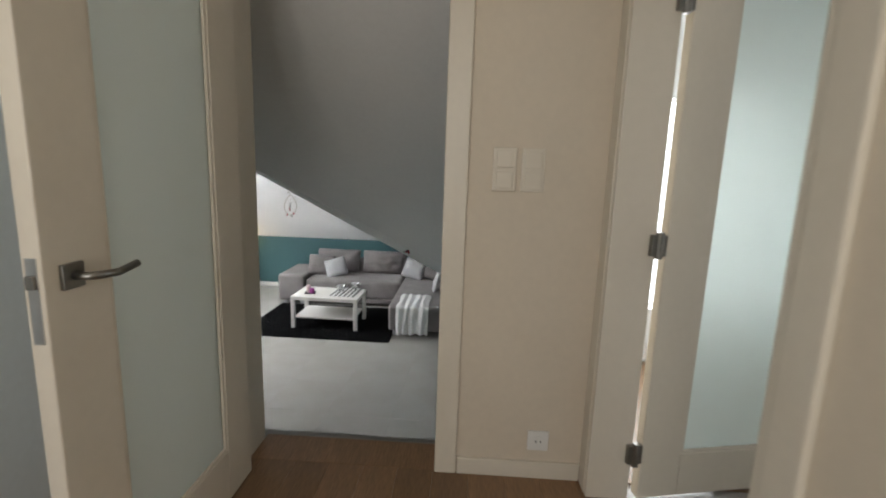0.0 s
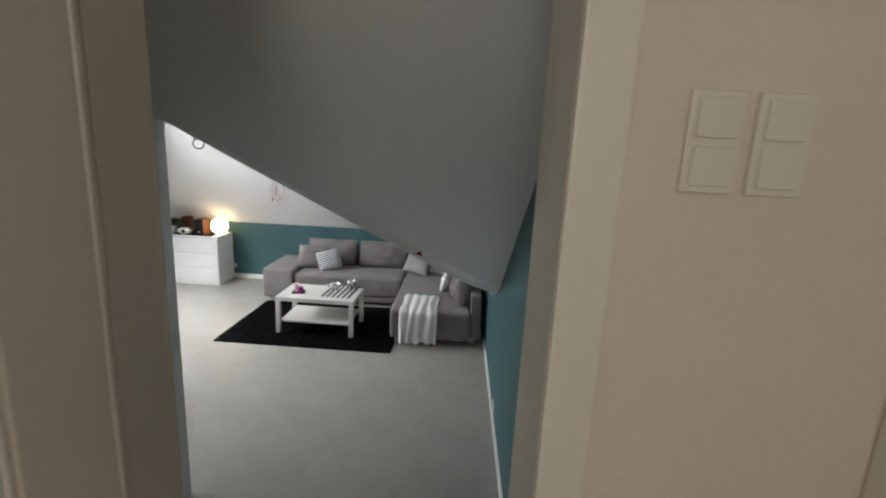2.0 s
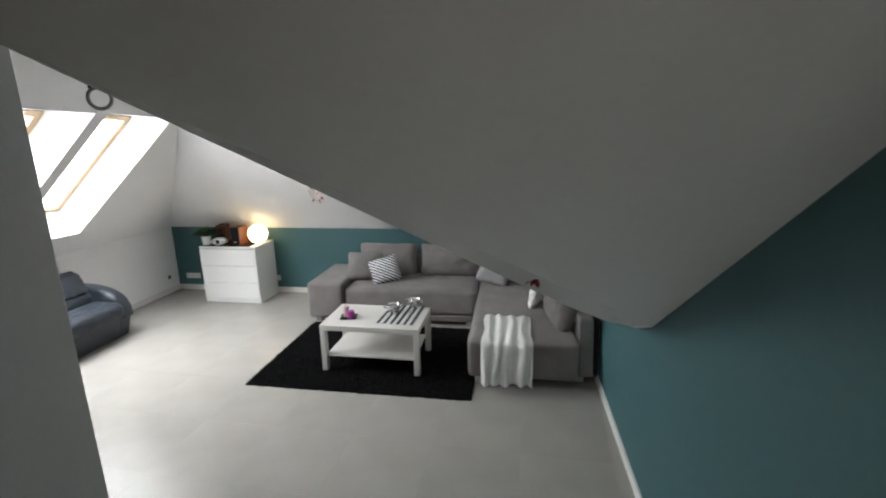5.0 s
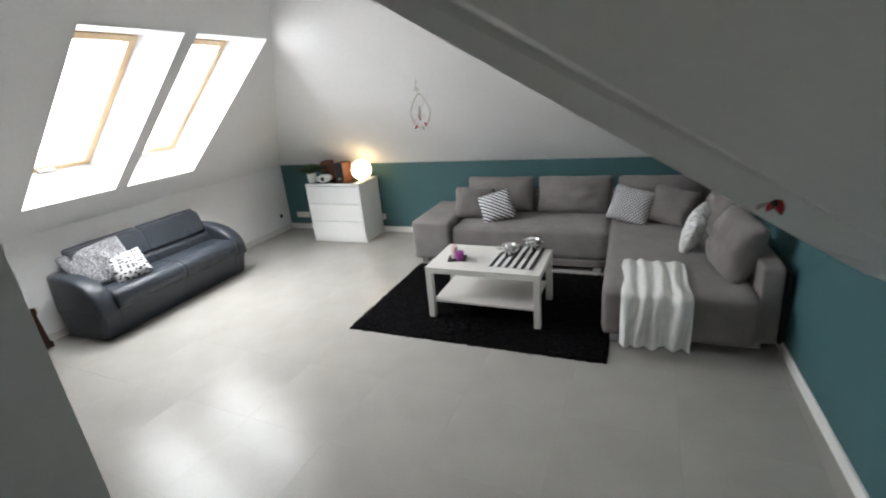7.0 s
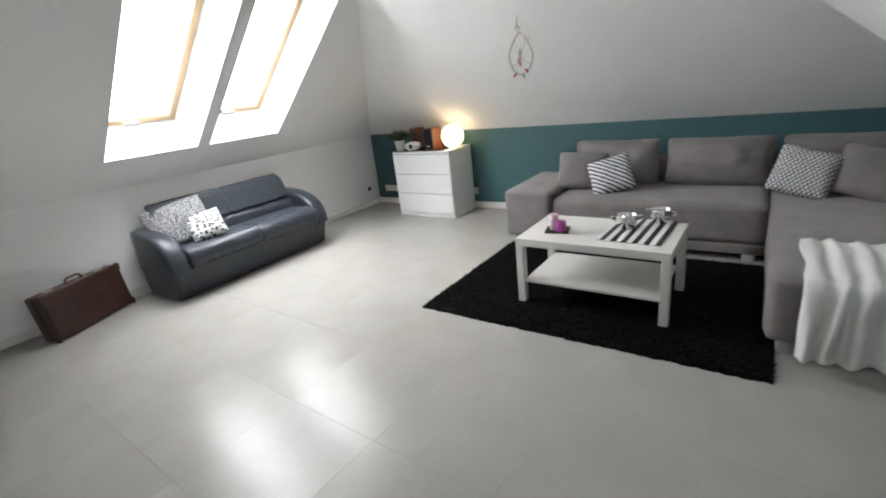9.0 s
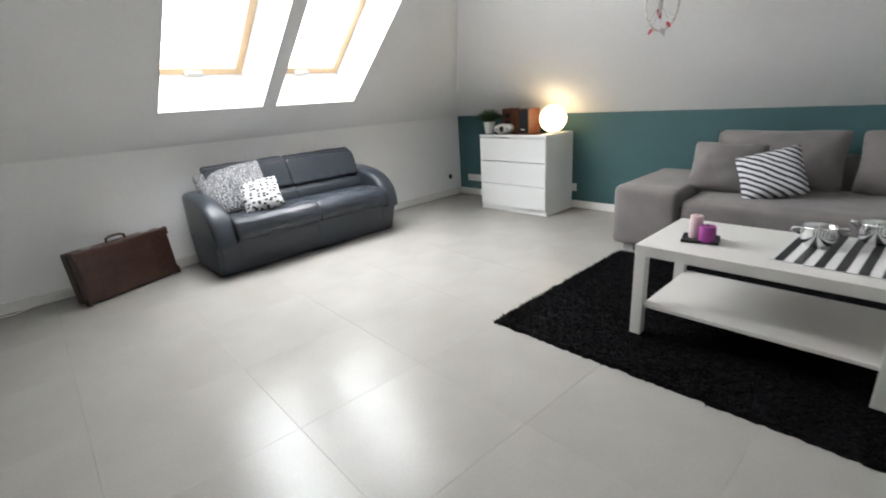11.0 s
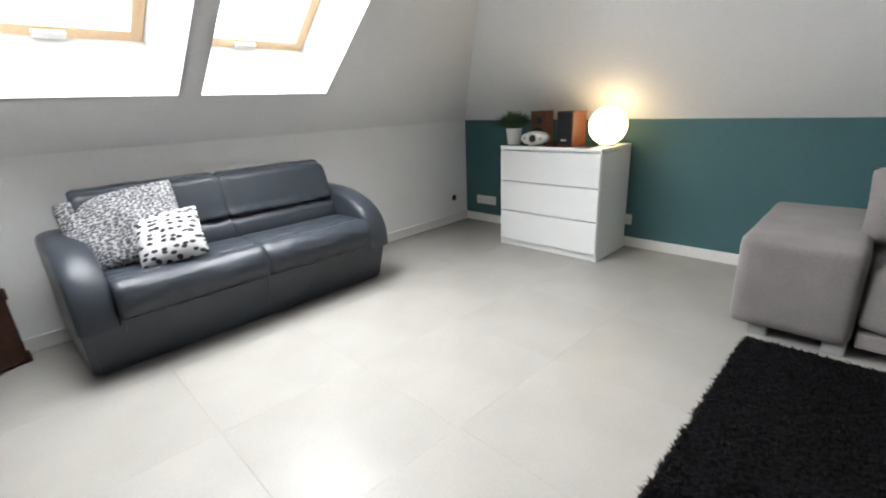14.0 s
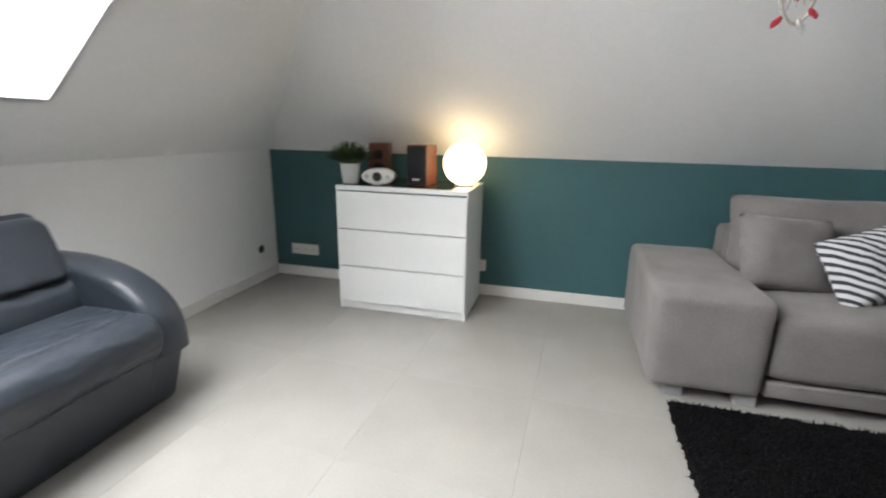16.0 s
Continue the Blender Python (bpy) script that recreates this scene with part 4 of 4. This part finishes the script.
for i in range(3):
    z = 0.056 + i * 0.232
    d = part("drawer", box(-CW + 0.004, CW - 0.004, -CD - 0.014, -CD - 0.001, z, z + 0.226, 0.003), WHITE_LACQUER, chest)
    part("lip", box(-CW + 0.006, CW - 0.006, -CD - 0.003, -CD + 0.012, z + 0.2, z + 0.221, 0.002), WHITE_LACQUER, d)
    part("drawer_box", box(-CW + 0.03, CW - 0.03, -CD + 0.012, CD - 0.03, z + 0.01, z + 0.17), WHITE_LACQUER, d)
CT = 0.7805
mat_top = tagged(finish(box(-0.79, -0.1, -0.475, -0.04, CT, CT + 0.004, 0.0015), "dresser_mat", BLACK_GLASS), "dark glossy mat on the white chest", "mat")
CZ = CT + 0.0042

lamp = thing("table_lamp", "lit opal glass globe lamp on the chest", "lamp", pose(-0.075, -0.265, CT))
part("base", lathe([(0.055, 0), (0.058, 0.004), (0.056, 0.012), (0.04, 0.016)], 32), STEEL, lamp)
part("shade", lathe([(0.045, 0.012)] + [(0.128 * math.sin(math.radians(a)), 0.135 - 0.128 * math.cos(math.radians(a))) for a in range(22, 180, 6)] + [(0.004, 0.263)], 48), GLOBE, lamp, "glowing opal glass globe", True)


def speaker(label, x, y, turn, grille=True):
    s = thing("speaker", label, "loudspeaker", pose(x, y, CZ, 0, 0, turn), "speakers on the chest")
    part("cabinet", box(-0.062, 0.062, -0.09, 0.09, 0, 0.235, 0.003), CHERRY, s)
    if not grille:
        for z, r in ((0.07, 0.045), (0.165, 0.028)):
            part("driver", lathe([(r, 0), (r, 0.004), (r * 0.85, 0.006), (r * 0.3, 0.001), (r * 0.1, 0.004)], 24, Matrix.Translation((0, -0.0895, z)) @ pose(0, 0, 0, 90)), BLACK, s, "dark round driver")
        return
    part("grille", box(-0.058, 0.058, -0.104, -0.0905, 0.006, 0.229, 0.004), DARK_FABRIC, s, "black cloth grille")
    part("badge", box(-0.022, 0.022, -0.107, -0.1035, 0.03, 0.042, 0.001), PLASTIC, s, "pale badge")


speaker("small cherry wood speaker with black grille", -0.335, -0.28, -4)
speaker("small cherry wood speaker behind the radio", -0.655, -0.16, 14, False)

radio = thing("radio", "white oval clock radio on the chest", "radio", pose(-0.572, -0.385, CZ, 0, 0, 6) @ Matrix.Scale(1.1, 4))
bm = lathe([(0.03, -0.045), (0.042, -0.04), (0.045, 0), (0.042, 0.04), (0.03, 0.045)], 32)
bmesh.ops.transform(bm, matrix=Matrix.Translation((0, 0, 0.043)) @ Matrix.Diagonal((2.1, 1, 1.0, 1)) @ pose(0, 0, 0, 90), verts=bm.verts)
part("case", bm, PLASTIC, radio, "", True)
part("dial", lathe([(0.022, 0), (0.023, 0.003), (0.019, 0.006)], 24, Matrix.Translation((0, -0.044, 0.043)) @ pose(0, 0, 0, 90)), BLACK, radio, "dark round dial")
part("dial_ring", tube([(0.026 * math.cos(a), -0.048, 0.043 + 0.026 * math.sin(a)) for a in np.linspace(0, 2 * math.pi, 24, endpoint=False)], 0.003, 6, True), STEEL, radio)
for sgn in (-1, 1):
    part("knob", lathe([(0.012, 0), (0.013, 0.004), (0.01, 0.007)], 16, Matrix.Translation((sgn * 0.058, -0.043, 0.043)) @ pose(0, 0, 0, 90)), STEEL, radio)
part("remote", box(-0.02, 0.02, -0.06, -0.045, 0, 0.005, 0.001), PLASTIC, radio)

pot = thing("potted_plant", "small green grass plant in a white pot", "plant", pose(-0.757, -0.395, CZ) @ Matrix.Scale(1.25, 4))
part("pot", lathe([(0.036, 0), (0.038, 0.003), (0.048, 0.09), (0.05, 0.095), (0.045, 0.095), (0.043, 0.085)], 32), CERAMIC, pot, "", True)
part("soil", lathe([(0.042, 0.078), (0.043, 0.084), (0.01, 0.087)], 20), SOIL, pot)


def blades(count, seed):
    rng = random.Random(seed)
    bm = bmesh.new()
    for _ in range(count):
        a, r = rng.uniform(0, 2 * math.pi), rng.uniform(0, 0.035)
        reach, tall = rng.uniform(0.02, 0.13), rng.uniform(0.06, 0.14)
        base = Vector((r * math.cos(a), r * math.sin(a), 0.085))
        out = Vector((math.cos(a), math.sin(a), 0))
        side = Vector((-math.sin(a), math.cos(a), 0)) * rng.uniform(0.003, 0.006)
        prev = None
        for i in range(5):
            t = i / 4
            p = base + out * reach * t * t + Vector((0, 0, tall * (t - 0.25 * t * t * (reach / 0.06))))
            w = side * (1 - t ** 3 * 0.8)
            cur = (bm.verts.new(p - w), bm.verts.new(p + w))
            if prev:
                bm.faces.new((prev[0], prev[1], cur[1], cur[0]))
            prev = cur
    return bm


part("foliage", moved(blades(800, 5), Matrix.Translation((0, 0, -0.005)) @ Matrix.Diagonal((1.1, 1.1, 1.0, 1))), LEAF, pot)


# ---- wall fittings ----
socket("socket", "triple white socket low on the teal wall", pose(-1.35, NORTH, 0.21), 3)
socket("socket", "white socket beside the chest of drawers", pose(-0.005, NORTH, 0.21), 1)
round_box = thing("cable_outlet", "small dark round cable outlet in the knee wall", "outlet", pose(WEST, -0.17, 0.235, 0, 0, 90))
part("ring", lathe([(0.028, 0), (0.03, 0.003), (0.022, 0.005)], 24, pose(0, 0, 0, 90)), BLACK, round_box)
socket("socket", "white socket low on the teal wall", pose(EAST, -3.7, 0.135, 0, 0, -90), 1)
bench = thing("bench", "low white lacquered bench against the wall", "bench", pose(0.62, -5.0, 0))
part("body", box(-0.58, 0.58, -0.28, 0.27, 0.04, 0.22, 0.006), WHITE_LACQUER, bench)
part("top", box(-0.6, 0.6, -0.29, 0.28, 0.22, 0.25, 0.01), WHITE_LACQUER, bench)
part("plinth", box(-0.54, 0.54, -0.27, 0.23, 0, 0.04), WHITE_LACQUER, bench)


# ---- hanging ornaments ----
def loop(cx, cy, cz, rx, rz, turn, n=28, pinch=0.0):
    c, s = math.cos(radians(turn)), math.sin(radians(turn))
    pts = []
    for i in range(n):
        a = 2 * math.pi * i / n
        u = rx * math.cos(a) * (1 - pinch * max(math.sin(a), 0))
        pts.append((cx + u * c, cy + u * s, cz + rz * math.sin(a)))
    return pts


catcher = thing("dreamcatcher", "pale twine dreamcatcher hanging from the slope", "dreamcatcher", pose(1.17, -1.085, north_z(-1.085)))
part("hook", tube([(0, 0, 0), (0.0, 0, -0.02), (0.006, 0, -0.026), (0.01, 0, -0.018)], 0.003, 8), STEEL, catcher)
part("string", tube([(0, 0, -0.02), (-0.008, 0, -0.07), (0.004, 0, -0.13)], 0.0045, 8), TWINE, catcher)
part("knot", tube([(-0.025, 0, -0.1), (0.0, -0.004, -0.075), (0.026, 0, -0.105)], 0.006, 8), TWINE, catcher)
hoop = part("hoop", tube(loop(0.02, 0, -0.29, 0.095, 0.155, 35, 32, 0.4), 0.006, 8, True), TWINE, catcher)
for k in range(5):
    a = math.radians(35)
    x0, x1 = -0.08 + 0.04 * k, 0.09 - 0.045 * k
    part("thread", tube([(0.02 + x0 * math.cos(a), x0 * math.sin(a), -0.42 + 0.012 * k), (0.02, 0, -0.28 - 0.01 * k), (0.02 + x1 * math.cos(a), x1 * math.sin(a), -0.15 - 0.012 * k)], 0.0016, 6), TWINE, hoop)


def feather(parent, x, y, z, length, mat, lean):
    bm = bmesh.new()
    prev = None
    for i in range(7):
        t = i / 6
        w = 0.013 * math.sin(math.pi * min(t * 0.9 + 0.08, 1)) + 0.001
        p = Vector((x + lean * t, y, z - length * t))
        cur = (bm.verts.new(p + Vector((-w, 0.002 * math.sin(i), 0))), bm.verts.new(p + Vector((0, -0.003, 0))), bm.verts.new(p + Vector((w, 0.002 * math.sin(i), 0))))
        if prev:
            bm.faces.new((prev[0], prev[1], cur[1], cur[0])), bm.faces.new((prev[1], prev[2], cur[2], cur[1]))
        prev = cur
    part("feather", bm, mat, parent, "red feather" if mat is RED else "grey feather")


for x, z, ln, mt, lean in ((-0.02, -0.42, 0.04, RED, -0.025), (0.03, -0.43, 0.05, FEATHER, 0.02), (0.06, -0.40, 0.035, RED, 0.02), (0.02, -0.25, 0.13, FEATHER, -0.01), (0.0, -0.32, 0.06, RED, 0.02)):
    feather(catcher, x, -0.01, z, ln, mt, lean)

rx0 = 2.305
ring_z = KNEE + KE * (EAST - rx0)
ring = thing("hanging_ring", "small wicker ring hung from the slope edge", "ornament", pose(rx0, -4.855, ring_z))
part("string", tube([(0, 0, 0.02), (0, 0, -0.03)], 0.002, 6), TWINE, ring)
part("hoop", tube(loop(0.006, 0, -0.05, 0.026, 0.025, 20), 0.0042, 8, True), FEATHER, ring)
part("bow", tube([(-0.026, 0, -0.012), (-0.012, -0.003, -0.018), (0.0, 0, -0.01), (-0.018, 0, -0.024)], 0.004, 8), BROWN_LEATHER, ring)

red = thing("hanging_ornament", "small red feathered ornament hung from the slope", "ornament", Matrix.Translation((3.42, -3.985, 1.53)) @ Matrix.Scale(0.9, 4))
part("string", tube([(0, 0, 0.0), (0, 0, -0.03)], 0.002, 6), TWINE, red)
for x, ln, mt, lean in ((0.0, 0.06, RED, 0.02), (0.01, 0.05, RED, -0.025), (-0.01, 0.045, FEATHER, -0.03)):
    feather(red, x, 0, -0.005, ln, mt, lean)
part("bead", lathe([(0.004, -0.012), (0.011, -0.004), (0.011, 0.004), (0.004, 0.012)], 12, Matrix.Translation((0, 0, -0.03))), BLACK, red, "", True)


cable = tagged(finish(tube([(-1.56, -4.6, 0.006), (-1.52, -4.35, 0.006), (-1.555, -4.2, 0.02), (-1.57, -4.1, 0.06), (-1.575, -4.0, 0.05), (-1.55, -3.9, 0.006), (-1.56, -3.6, 0.006)], 0.004, 8), "cable", PLASTIC), "thin white cable lying along the baseboard", "cable")


# ---- floor pieces, last ----
def shared(name, bm, mat):
    me = bpy.data.meshes.new(name)
    bm.to_mesh(me)
    bm.free()
    me.materials.append(mat)
    return me


PITCH = 0.607
tile_mesh = shared("tile", box(-PITCH / 2 + 0.0003, PITCH / 2 - 0.0003, -PITCH / 2 + 0.0003, PITCH / 2 - 0.0003, -0.011, 0.0, 0.0005, 1), TILE)
lay = pose(0.95, -3.63, 0, 0, 0, -2.5)
for i in range(-8, 9):
    for j in range(-6, 9):
        m = lay @ Matrix.Translation(((i + 0.5) * PITCH, (j + 0.5) * PITCH, 0))
        p = m.translation
        if WEST - 0.32 < p.x < EAST + 0.32 and SOUTH - 0.8 < p.y < NORTH + 0.32:
            t = new("tile", tile_mesh)
            t.parent = floor_base
            t.matrix_world = m

plank_mesh = shared("plank", box(-0.0695, 0.0695, -0.6, 0.6, -0.012, 0.0, 0.001, 1), OAK)
for i in range(19):
    for j in range(4):
        x, y = 1.97 + i * 0.14, DOOR_S - 0.6 - 1.2 * j + (0.0 if j == 0 else 0.0)
        if x < 4.5 and y > -9.8:
            t = new("plank", plank_mesh)
            t.parent = hall_floor
            t.location = (x, y, HALL)
